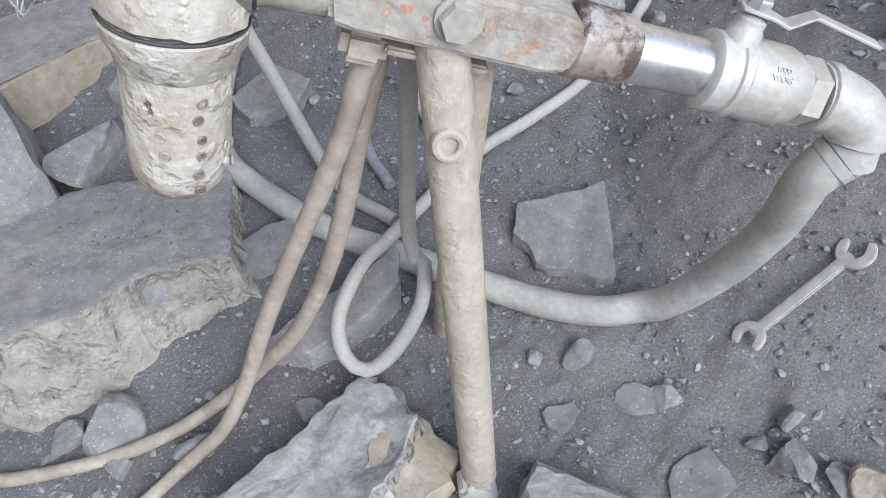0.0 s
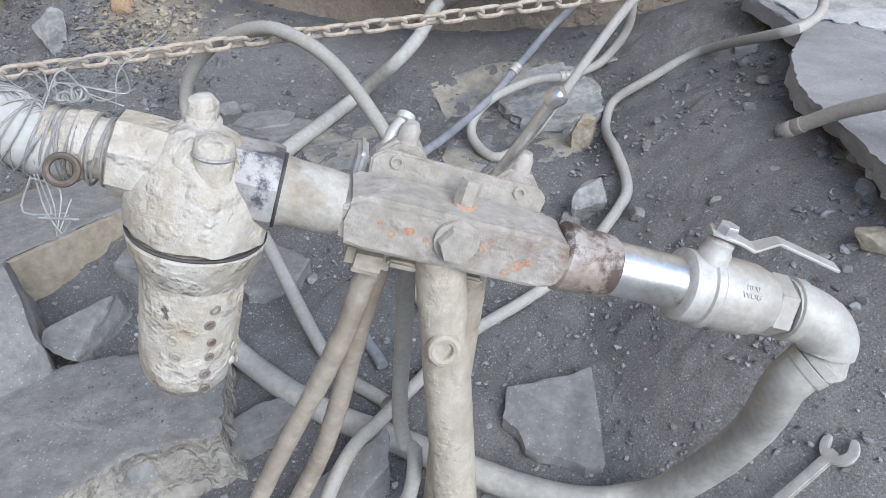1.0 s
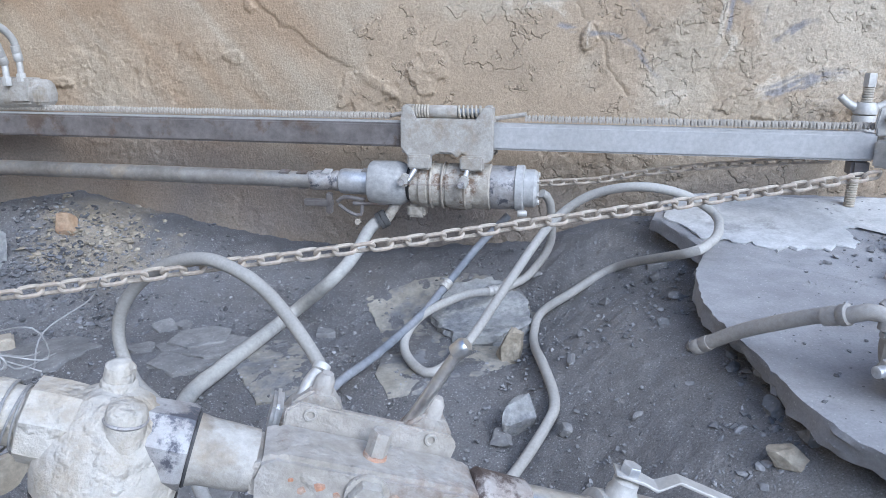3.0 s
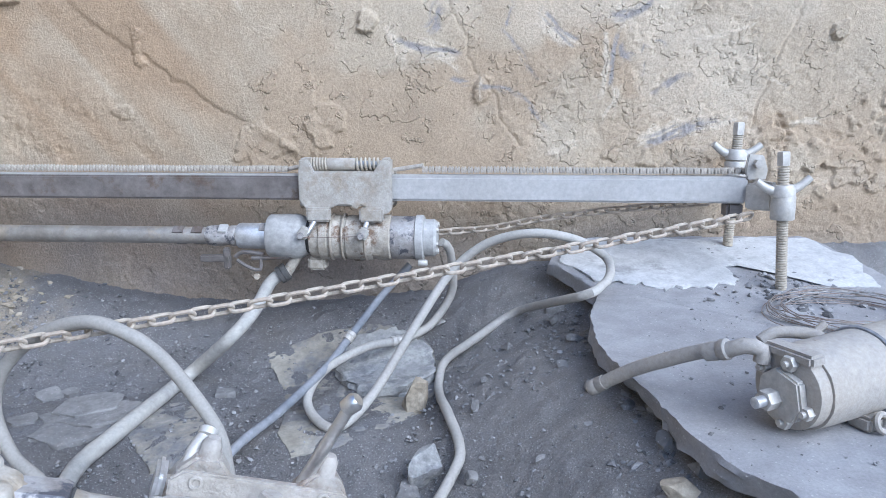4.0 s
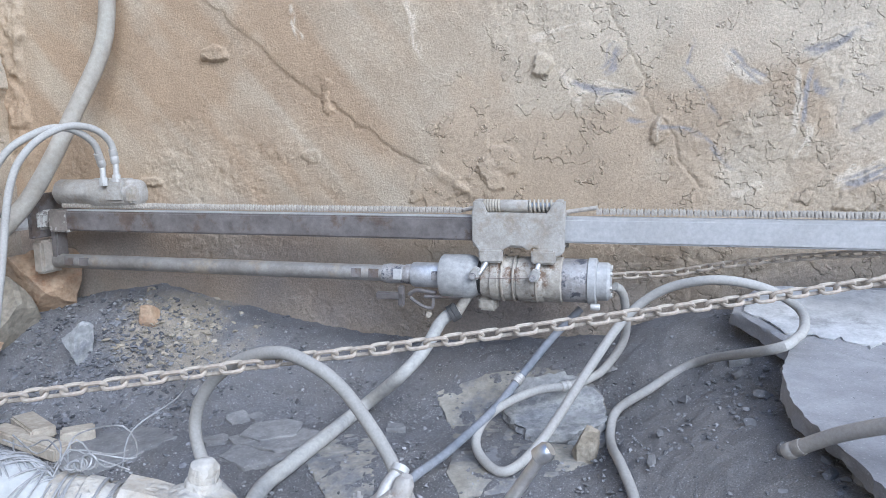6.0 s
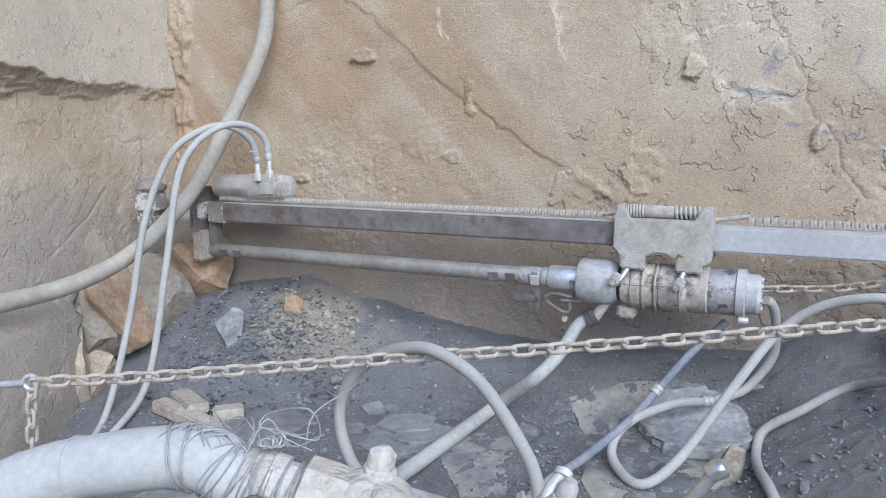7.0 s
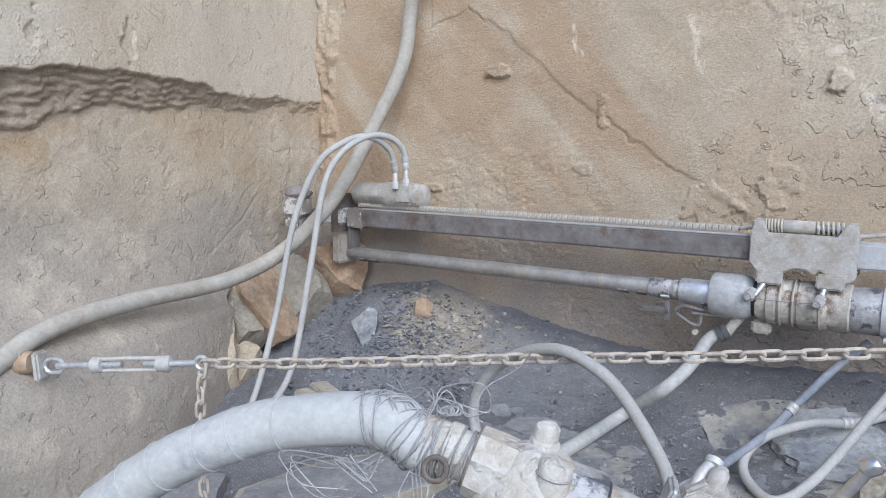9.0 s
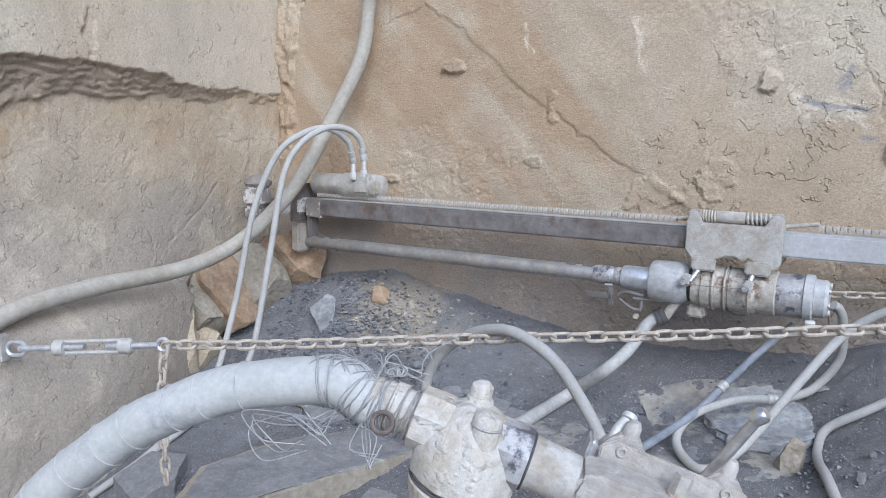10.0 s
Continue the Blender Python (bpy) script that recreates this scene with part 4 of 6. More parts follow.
# turnbuckle and wall anchor
tb = thing("turnbuckle", None, None, "galvanised turnbuckle joining the chain to the wall anchor", "turnbuckle")
EB = Vector((-1.70, 0.915, 0.207))
d = Vector(CH_END) - EB
TBF = frame_from(EB, d)
L = d.length
bm = bmesh.new()
for sy in (-0.017, 0.017):
    add_tube(bm, [(0.115 * L / 0.33, 0, sy), (0.25 * L / 0.33, 0, sy)], 0.006, 8, smooth=False)
add_lathe(bm, [(0.10 * L / 0.33, 0.016), (0.105 * L / 0.33, 0.024), (0.125 * L / 0.33, 0.022)], 14, "x")
add_lathe(bm, [(0.24 * L / 0.33, 0.022), (0.26 * L / 0.33, 0.024), (0.265 * L / 0.33, 0.016)], 14, "x")
bmesh.ops.transform(bm, matrix=TBF, verts=bm.verts)
part("body", bm, M_ZINC, tb)
bm = lathe([(0.04, 0.009), (L * 0.50, 0.009)], 12, "x")
bmesh.ops.transform(bm, matrix=TBF, verts=bm.verts)
part("eye_screw", bm, M_STEEL, tb)
bm = lathe([(L * 0.64, 0.009), (L - 0.02, 0.009)], 12, "x")
add_ring(bm, 0.018, 0.006, pose(L - 0.004, 0, 0, 90, 0, 0), 18, 7)
bmesh.ops.transform(bm, matrix=TBF, verts=bm.verts)
part("hook_screw", bm, M_STEEL, tb)
bm = ring(0.02, 0.006, TBF @ pose(0.03, 0, 0, 90, 0, 0), 18, 7, 0.02)
part("hook", bm, M_STEEL, tb)
an = thing("wall_anchor", None, None, "rusty steel anchor and wooden wedge set in the rock", "anchor")
part("pin", lathe([(-0.09, 0.03), (-0.07, 0.034), (0.0, 0.034), (0.02, 0.03)], 16, "x", frame_from((-1.755, 0.894, 0.214), d)), M_STONE_RUST, an)
part("lug_plate", box((0.022, 0.05, 0.085), frame_from((-1.715, 0.91, 0.208), d), 0.006), M_PAINT, an)
part("wedge", box((0.05, 0.05, 0.055), frame_from((-1.775, 0.875, 0.23), d), 0.01), M_WOOD, an)


# ---- air manifold on its tripod ----
MF = frame_from((0.285, 0.625, 0.345), (0.57, 0.19, -0.20)) @ pose(0, 0, -0.021)
man = thing("air_manifold", None, None, "dust-caked air line filter and valve manifold standing on pipe legs", "manifold", at=MF)
MI = MF.inverted()


def loc(p):
    return MI @ Vector(p)


FC = pose(-0.282, 0, 0.005, 0, -4.4, 0)
bm = lathe([(-0.068, 0.06), (-0.062, 0.071), (-0.045, 0.0725), (-0.025, 0.071), (0.0, 0.06), (0.02, 0.048), (0.035, 0.036), (0.045, 0.02)], 48, "z", FC, jitter=0.005)
part("filter_head", bm, M_CAKED, man, "mud-caked cast filter head")
part("seam", ring(0.0695, 0.002, FC @ pose(0, 0, -0.0685), 44, 6), M_BLACK, man, "black seal line")
bm = lathe([(-0.122, 0.05), (-0.115, 0.058), (-0.10, 0.062), (-0.09, 0.068), (-0.073, 0.0715), (-0.07, 0.069)], 40, "z", FC, jitter=0.002)
part("clamp_ring", bm, M_CAKED, man, "caked bowl clamp ring")
bm = lathe([(-0.272, 0.012), (-0.27, 0.03), (-0.262, 0.041), (-0.248, 0.049), (-0.225, 0.0525), (-0.17, 0.054), (-0.118, 0.055), (-0.112, 0.05)], 44, "z", FC, jitter=0.0022)
bowl = part("bowl", bm, M_CAKED, man, "perforated filter bowl caked with mud")
dots = [(c, r) for c in range(8) for r in range(6)]
rngd = random.Random(4)
for c, r in dots:
    if rngd.random() < 0.28 and c != 1:
        continue
    a = radians(-96 + 38 * c + rngd.uniform(-3, 3))
    z = -0.135 - 0.021 * r - rngd.uniform(0, 0.004)
    m = FC @ Matrix.Translation((0.0548 * math.cos(a), 0.0548 * math.sin(a), z)) @ Matrix.Rotation(a, 4, "Z") @ Matrix.Rotation(radians(90), 4, "Y")
    hole = bmesh.new()
    add_ring(hole, rngd.uniform(0.0036, 0.0052), 0.0017, m, 10, 5)
    add_lathe(hole, [(-0.001, 0.003), (-0.0004, 0.0028)], 8, "z", m)
    part("hole", hole, M_WIRE_DARK if c == 1 else M_HOSE_BROWN if rngd.random() < 0.3 else M_CAKED, bowl)
part("left_hex", lathe([(-0.366, 0.034), (-0.362, 0.043), (-0.335, 0.044), (-0.318, 0.043), (-0.30, 0.036)], 8, "x", pose(0, 0, 0, 22, 0, 0)), M_CAKED, man, "caked hexagon inlet")
part("inlet_neck", lathe([(-0.33, 0.04), (-0.25, 0.046), (-0.23, 0.04)], 24, "x", pose(0, 0, -0.004), jitter=0.005), M_CAKED, man)
part("right_hex", lathe([(-0.262, 0.036), (-0.255, 0.044), (-0.212, 0.046), (-0.206, 0.044), (-0.205, 0.036)], 8, "x", pose(0, 0, 0, 22, 0, 0)), M_DARKSTEEL, man, "chipped dark hexagon outlet")
for x, y, z0, z1, r, mm in ((-0.266, -0.034, -0.03, 0.05, 0.0195, M_CAKED), (-0.285, 0.012, 0.0, 0.052, 0.0195, M_CAKED)):
    bm = lathe([(z0, r * 1.15), (z0 + 0.02, r * 1.04), (z1 - 0.006, r), (z1, r * 0.97), (z1 + 0.003, r * 0.86), (z1 + 0.005, r * 0.4)], 22, "z", pose(x, y, 0, 0, -6, 0), jitter=0.002)
    cap = part("cap", bm, mm, man, "mud-caked plug")
    part("cap_band", ring(r * 0.99, 0.0022, pose(x, y, 0, 0, -6, 0) @ pose(0, 0, z1 - 0.012), 24, 6), M_DARKSTEEL, cap)
part("cap_top", lathe([(0.052, 0.0155), (0.06, 0.016), (0.07, 0.0145), (0.076, 0.008)], 14, "z", pose(-0.285, 0.012, 0, 0, -6, 0), jitter=0.003), M_CAKED, man)

part("nipple", lathe([(-0.206, 0.034), (-0.204, 0.038), (-0.19, 0.035), (-0.155, 0.0345), (-0.138, 0.0325)], 30, "x", pose(0, 0, 0), jitter=0.001), M_PAINT, man, "dust-caked pipe nipple")
part("gasket", ring(0.0375, 0.0022, pose(-0.204, 0, 0, 0, 90, 0), 30, 6), M_BLACK, man)
bm = prism([(-0.136, -0.026), (-0.142, 0.0), (-0.138, 0.022), (-0.12, 0.032), (0.09, 0.032), (0.11, 0.024), (0.116, 0.0), (0.108, -0.022), (0.085, -0.03), (-0.11, -0.03)], 0.074, pose(0, 0, 0), 0.006)
part("valve_body", bm, M_BOX, man, "worn steel valve block with orange paint traces")
rngp = random.Random(8)
for x, z, s in ((-0.068, -0.008, 0.0085), (-0.086, -0.016, 0.0065), (-0.05, -0.014, 0.005), (0.012, -0.008, 0.009), (0.052, -0.022, 0.010), (0.064, -0.014, 0.006), (0.043, -0.031, 0.0065), (-0.1, -0.006, 0.004)):
    bm = bmesh.new()
    k = 9
    vs = [bm.verts.new((x + s * math.cos(2 * math.pi * i / k) * rngp.uniform(0.5, 1.1), -0.0376, z + 0.014 + s * 0.8 * math.sin(2 * math.pi * i / k) * rngp.uniform(0.5, 1.1))) for i in range(k)]
    f = bm.faces.new(vs)
    r = bmesh.ops.extrude_face_region(bm, geom=[f])
    bmesh.ops.translate(bm, vec=(0, 0.003, 0), verts=[v for v in r["geom"] if isinstance(v, bmesh.types.BMVert)])
    part("paint_patch", bm, M_ORANGE, man, "remnant of orange paint")
bm = hexnut(0.0205, 0.02, "x", pose(-0.019, -0.056, 0.008, 0, 0, 90))
add_lathe(bm, [(0, 0.024), (0.004, 0.0245)], 24, "x", pose(-0.019, -0.043, 0.008, 0, 0, 90))
part("side_bolt", bm, M_PAINT, man, "large dusty hexagon bolt")
bm = hexnut(0.0125, 0.034, "z", pose(-0.014, 0.0, 0.03))
part("top_bolt", bm, M_BOX, man, "orange-stained hexagon bolt")
part("top_bolt_ring", lathe([(0.03, 0.014), (0.036, 0.013)], 18, "z", pose(-0.014, 0.0, 0)), M_ORANGE, man, "orange paint collar")
bm = prism([(-0.115, 0.012), (-0.118, 0.05), (-0.105, 0.062), (0.075, 0.06), (0.085, 0.05), (0.083, 0.02), (0.07, 0.012)], 0.007, pose(0, 0.04, -0.004), 0.002)
part("upright_flange", bm, M_BOX, man, "upright steel flange plate")
for x in (-0.09, 0.052):
    part("rivet", ring(0.006, 0.0022, pose(x, 0.035, 0.047, 90, 0, 0), 16, 6), M_PAINT, man)
# rear handle block
bm = box((0.2, 0.05, 0.05), pose(-0.02, 0.072, 0.012), 0.01)
part("rear_block", bm, M_BOX, man, "grey rear distributor block")
for x in (-0.078, 0.06):
    bm = lathe([(0.0, 0.02), (0.03, 0.0155), (0.055, 0.0125), (0.07, 0.0115), (0.078, 0.007)], 16, "z", pose(x, 0.088, 0.0), jitter=0.002)
    part("lug", bm, M_BOX, man, "rounded steel lug with rust")
    bm = prism([(-0.04, 0.0), (0.035, 0.0), (0.03, 0.02), (0.012, 0.04), (-0.012, 0.04), (-0.03, 0.022)], 0.03, pose(x, 0.09, 0.018), 0.004)
    part("lug_web", bm, M_BOX, man)
bm = tube([(-0.10, 0.085, 0.03), (-0.095, 0.10, 0.055), (-0.085, 0.112, 0.07)], 0.008, 12)
add_lathe(bm, [(-0.006, 0.007), (-0.004, 0.011), (0.004, 0.011), (0.006, 0.007)], 16, "z", pose(-0.084, 0.113, 0.072, -40, 15, 0))
part("air_stub", bm, M_ZINC, man, "bright pipe stub")
part("steel_clip", box((0.012, 0.05, 0.045), pose(-0.125, 0.075, 0.02), 0.004), M_STEEL, man, "blue-grey steel clip")
bm = tube([loc((0.292, 0.725, 0.345)), loc((0.325, 0.72, 0.398)), loc((0.359, 0.714, 0.453))], (0.0085, 0.0072), 12)
lev = part("control_lever", bm, M_CHROME, man, "chrome control lever")
bm = lathe([(-0.012, 0.006), (-0.009, 0.0105), (0.006, 0.0115), (0.011, 0.008)], 14, "z", Matrix.Translation(loc((0.359, 0.714, 0.453))) @ pose(0, 0, 0, 20, 30, 0))
part("lever_knob", bm, M_CHROME, lev, "bright lever end")
# outlet
bm = lathe([(0.104, 0.034), (0.11, 0.04), (0.13, 0.038), (0.168, 0.0365), (0.174, 0.033)], 32, "x", pose(0, 0, 0), jitter=0.001)
part("coupling", bm, M_RUSTED, man, "rust-brown chipped steel coupling")
part("pipe", lathe([(0.165, 0.0315), (0.27, 0.0315)], 36, "x", pose(0, 0, 0)), M_CHROME, man, "scuffed chrome pipe")
VZ = 0.0
bm = lathe([(0.258, 0.034), (0.26, 0.04), (0.262, 0.043), (0.285, 0.043), (0.287, 0.046), (0.296, 0.047), (0.30, 0.043), (0.325, 0.045), (0.355, 0.044), (0.375, 0.038), (0.38, 0.034)], 36, "x", pose(0, 0, VZ))
valve = part("ball_valve", bm, M_ZINC, man, "galvanised ball valve")
part("valve_hex", lathe([(0.375, 0.036), (0.378, 0.0395), (0.40, 0.0395), (0.403, 0.036)], 6, "x", pose(0, 0, VZ, 14, 0, 0)), M_ZINC, valve)
bm = lathe([(0.018, 0.02), (0.045, 0.019), (0.05, 0.016), (0.058, 0.016), (0.064, 0.008)], 16, "z", pose(0.287, 0.0, VZ + 0.006))
part("stem", bm, M_ZINC, valve)
part("stem_nut", hexnut(0.0125, 0.012, "z", pose(0.287, 0, VZ + 0.074)), M_STEEL, valve)
bm = bmesh.new()
hp = [(-0.018, 0.0), (0.018, 0.0), (0.035, -0.003), (0.056, 0.015), (0.128, 0.01), (0.132, 0.01)]
rows = []
for i, (x, z) in enumerate(hp):
    w = 0.014 if i < 3 else 0.0115
    rows.append([bm.verts.new((x, sy * w, z + dz)) for sy, dz in ((-1, 0), (1, 0), (1, 0.004), (-1, 0.004))])
for a, b in zip(rows, rows[1:]):
    for k in range(4):
        bm.faces.new((a[k], a[(k + 1) % 4], b[(k + 1) % 4], b[k]))
bm.faces.new(rows[0])
bm.faces.new(rows[-1])
bmesh.ops.bevel(bm, geom=bm.edges[:], offset=0.001, segments=1, affect="EDGES")
bmesh.ops.transform(bm, matrix=pose(0.287, 0, VZ + 0.071, 0, 2, -13), verts=bm.verts)
part("valve_lever", bm, M_ZINC, valve, "bent flat steel valve lever")


def raised_text(text, size, at, parent, material):
    """Raised cast letters, reading along x and standing up along z."""
    cu = bpy.data.curves.new("lettering", "FONT")
    cu.body, cu.size, cu.extrude, cu.align_x, cu.align_y = text, size, 0.0012, "CENTER", "CENTER"
    tmp = bpy.data.objects.new("lettering", cu)
    me = bpy.data.meshes.new_from_object(tmp)
    bpy.data.objects.remove(tmp)
    me.materials.append(material)
    ob = new("lettering", me)
    ob.parent = parent
    ob.matrix_basis = at @ pose(0, 0, 0, 90, 0, 0)
    return tagged(ob, "raised cast letters")


for word, dz in (("1000", 0.0045), ("WOG", -0.0045)):
    raised_text(word, 0.0095, pose(0.331, -0.0345, VZ + 0.026, -37, 0, 0) @ pose(0, -0.0013, dz), valve, M_ZINC)
# elbow
E0, E1 = Vector((0.405, 0, VZ)), Vector((0.466, -0.004, VZ))
down = (loc((0.684, 0.738, 0.10)) - loc((0.684, 0.752, 0.19))).normalized()
ec = E1 + Vector((0.004, 0, 0))
bm = tube([E0, E0 + Vector((0.02, 0, 0)), ec + Vector((-0.01, 0, -0.004)) + down * 0.004, ec + Vector((0.006, 0, 0)) + down * 0.026, ec + Vector((0.006, 0, 0)) + down * 0.04], 0.0365, 24, step=0.008)
part("elbow", bm, M_ZINC, man, "galvanised pipe elbow")
for o, dd, rr in ((E0 + Vector((0.004, 0, 0)), Vector((1, 0, 0)), 0.0395),):
    m = frame_from(o, dd, (0, 1, 0.2))
    part("elbow_bead", lathe([(-0.002, rr * 0.92), (0.0, rr), (0.014, rr), (0.016, rr * 0.92)], 28, "x", m), M_ZINC, man)
EH = MF @ (ec + Vector((0.006, 0, 0)) + down * 0.052)
m = frame_from(ec + Vector((0.006, 0, 0)) + down * 0.04, down, (0, 1, 0.2))
part("hose_nipple", lathe([(0, 0.031), (0.03, 0.031)], 24, "x", m), M_ZINC, man)
# inlet fittings on the left
part("reducer", lathe([(-0.43, 0.028), (-0.425, 0.031), (-0.40, 0.031), (-0.398, 0.034), (-0.384, 0.034), (-0.382, 0.03), (-0.36, 0.03)], 24, "x", None, jitter=0.001), M_CAKED, man)
# legs
def leg_between(a, b, r, label):
    a, b = loc(a), loc(b)
    m = frame_from(a, b - a, (0, 1, 0))
    Ln = (b - a).length
    return part("leg", lathe([(0, r * 0.96), (0.004, r), (Ln * 0.5, r * 1.02), (Ln - 0.004, r), (Ln, r * 0.96)], 26, "x", m, jitter=0.0012), M_LEG, man, label), m, Ln


leg, lm, Ln = leg_between((0.25, 0.613, 0.315), (0.289, 0.568, -0.437), 0.0285, "dusty steel pipe leg")
b0 = loc((0.248, 0.612, 0.19))
m = frame_from(b0, Vector((-0.02, -1, 0.25)), (0, 0, 1))
bm = bmesh.new()
add_lathe(bm, [(0.02, 0.02), (0.038, 0.0195)], 22, "x", m)
add_ring(bm, 0.0145, 0.006, m @ pose(0.04, 0, 0, 0, 90, 0), 22, 8)
part("leg_boss", bm, M_LEG, leg, "welded round socket")
bm = box((0.07, 0.05, 0.03), Matrix.Translation(loc((0.288, 0.558, -0.452))) @ pose(0, 0, 0, 0, 18, 0), 0.008)
add_ring(bm, 0.02, 0.008, Matrix.Translation(loc((0.288, 0.545, -0.455))) @ pose(0, 0, 0, 60, 0, 0), 20, 8)
part("foot", bm, M_ZINC, leg, "cast steel foot")
bl, lm2, Ln2 = leg_between((0.278, 0.665, 0.30), (0.175, 0.83, -0.39), 0.024, "brown mud-stained rear pipe leg")
part("leg_bracket", box((0.11, 0.05, 0.010), pose(-0.02, 0.018, -0.054), 0.003), M_HOSE_BROWN, man, "rust-brown mounting bracket")
part("hose_block", box((0.05, 0.05, 0.04), pose(-0.095, 0.02, -0.06), 0.01), M_HOSE_BROWN, man, "mud-caked hose outlet")

# ---- hoses ----
def hose(pts, r, material, label, group="hoses", ends=(), step=0.015, name="hose", wobble=0.04):
    ob = thing(name, None, None, label, "hose", group=group)
    part("tube", tube(pts, r, 16, step=step, wobble=wobble), material, ob)
    line = spline(pts, 0.01)
    for which, ln, er, mm, lab in ends:
        a, b = (line[0], line[1]) if which == 0 else (line[-1], line[-2])
        m = frame_from(a, b - a, (0.1, 0.3, 1))
        part("ferrule", lathe([(-0.004, er * 0.85), (0, er), (ln * 0.45, er), (ln * 0.5, er * 0.92), (ln * 0.55, er), (ln, er * 0.97)], 18, "x", m), mm, ob, lab)
    return ob


def gz(x, y, up=0.0):
    return (x, y, float(ground_z(x, y)) + up)


thick = hose([EH, (0.675, 0.75, 0.082), (0.67, 0.80, -0.036), (0.635, 0.84, -0.161), (0.568, 0.865, -0.275), gz(0.52, 0.875, 0.03), gz(0.447, 0.867, 0.026), gz(0.344, 0.876, 0.026), gz(0.201, 0.905, 0.026), gz(0.046, 0.942, 0.026), gz(-0.081, 0.971, 0.026), gz(-0.223, 1.027, 0.026), gz(-0.375, 1.115, 0.028), gz(-0.44, 1.24, 0.026), gz(-0.48, 1.4, 0.026), (-0.509, 1.605, -0.114), (-0.46, 1.727, -0.073), (-0.426, 1.911, -0.06), (-0.377, 2.106, -0.034), (-0.231, 2.05, 0.093), (-0.176, 2.14, 0.156), (-0.14, 2.22, 0.229), (-0.09, 2.24, 0.262)], (0.0295, 0.02), M_HOSE_WHITE2, "thick dusty air hose from valve to drill",
     ends=((0, 0.028, 0.0325, M_HOSE_WHITE2, "dusty hose collar"), (1, 0.03, 0.03, M_BLACK, "black hose clamp")))
conn = tube([(-0.088, 2.232, 0.256), (-0.068, 2.24, 0.288), (-0.048, 2.25, 0.318), (-0.035, 2.255, 0.345)], 0.017, 12, step=0.01)
part("hose_coupling", conn, M_DRILL, thick, "narrow brown hose coupling")
WH = [MF @ Vector((-0.405, 0, -0.004)), MF @ Vector((-0.43, 0, -0.008)), (-0.14, 0.483, 0.475), (-0.182, 0.469, 0.478), (-0.245, 0.448, 0.469), (-0.31, 0.427, 0.454), (-0.377, 0.404, 0.425), (-0.438, 0.384, 0.393), (-0.501, 0.363, 0.348), (-0.59, 0.333, 0.27), (-0.69, 0.30, 0.15), (-0.80, 0.26, 0.0), (-0.86, 0.23, -0.3), (-0.95, 0.15, -0.5)]
wh = hose(WH, 0.034, M_HOSE_WHITE, "thick white dusty supply hose bound with wire", step=0.012, wobble=0.03)
line = spline(WH, 0.006)
for i in (34, 44, 52, 64, 73, 85, 97):
    part("hose_rib", ring(0.0343, 0.0012, frame_from(line[i], line[i + 1] - line[i]) @ pose(0, 0, 0, 0, 90, 0), 32, 6), M_HOSE_WHITE, wh, "faint moulded rib")
rngw = random.Random(3)
for k in range(56):
    i = 1 + int(k * 0.27) + rngw.randint(0, 1)
    a, b = line[i], line[i + 1]
    m = frame_from(a, b - a) @ pose(0, 0, 0, rngw.uniform(0, 360), 90 + rngw.uniform(-14, 14), rngw.uniform(-10, 10))
    part("wire_turn", ring(rngw.uniform(0.035, 0.0372), 0.0011, m, 28, 5), M_WIRE, wh, "grey binding wire")
for k in range(9):
    m = MF @ pose(-0.42 + 0.0065 * k, 0, -0.002, 0, 90 + rngw.uniform(-12, 12), 0)
    part("wire_turn", ring(rngw.uniform(0.0335, 0.0355), 0.0013, m, 28, 5), M_WIRE, wh)


def strand(start, heads, seed, n=1):
    rg = random.Random(seed)
    for _ in range(n):
        p = Vector(start) + Vector((rg.uniform(-1, 1), rg.uniform(-1, 1), rg.uniform(-1, 1))) * 0.006
        pts = [p]
        for h in heads:
            pts.append(Vector(h) + Vector((rg.uniform(-1, 1), rg.uniform(-1, 1), rg.uniform(-1, 1))) * 0.016)
        part("wire_end", tube(pts, 0.0009, 5, step=0.008), M_WIRE, wh)


def ml(x, y, z):
    return MF @ Vector((x, y, z))


strand(ml(-0.46, -0.035, -0.025), [ml(-0.48, -0.04, -0.05), ml(-0.51, -0.035, -0.045), ml(-0.47, -0.04, -0.06)], 14, 6)
strand(ml(-0.43, 0.0, 0.03), [ml(-0.42, 0.02, 0.05), ml(-0.40, 0.03, 0.055), ml(-0.37, 0.04, 0.05)], 1, 3)
strand(ml(-0.43, 0.01, 0.03), [ml(-0.42, 0.02, 0.05), ml(-0.385, 0.03, 0.08), ml(-0.372, 0.03, 0.06), ml(-0.40, 0.02, 0.045)], 2, 1)
strand(ml(-0.42, 0.0, 0.04), [ml(-0.44, 0.02, 0.04), ml(-0.475, 0.03, 0.024), ml(-0.49, 0.03, 0.03)], 3, 3)
strand(ml(-0.42, -0.04, -0.02), [ml(-0.41, -0.05, -0.045), ml(-0.40, -0.05, -0.065), ml(-0.39, -0.05, -0.05)], 4, 5)
strand(ml(-0.47, -0.03, -0.05), [ml(-0.52, -0.03, -0.07), ml(-0.57, -0.03, -0.09), ml(-0.54, -0.03, -0.11), ml(-0.49, -0.03, -0.08)], 5, 4)
strand(ml(-0.38, 0.03, 0.03), [ml(-0.37, 0.08, 0.06), ml(-0.355, 0.09, 0.10), ml(-0.345, 0.09, 0.12)], 6, 1)
kn = bmesh.new()
for k in range(9):
    add_ring(kn, 0.0045 + 0.0004 * k, 0.0012, MF @ pose(-0.416 + 0.002 * k, -0.004 + 0.001 * k, 0.042 + 0.001 * k, 37 * k, 51 * k, 0), 14, 5)
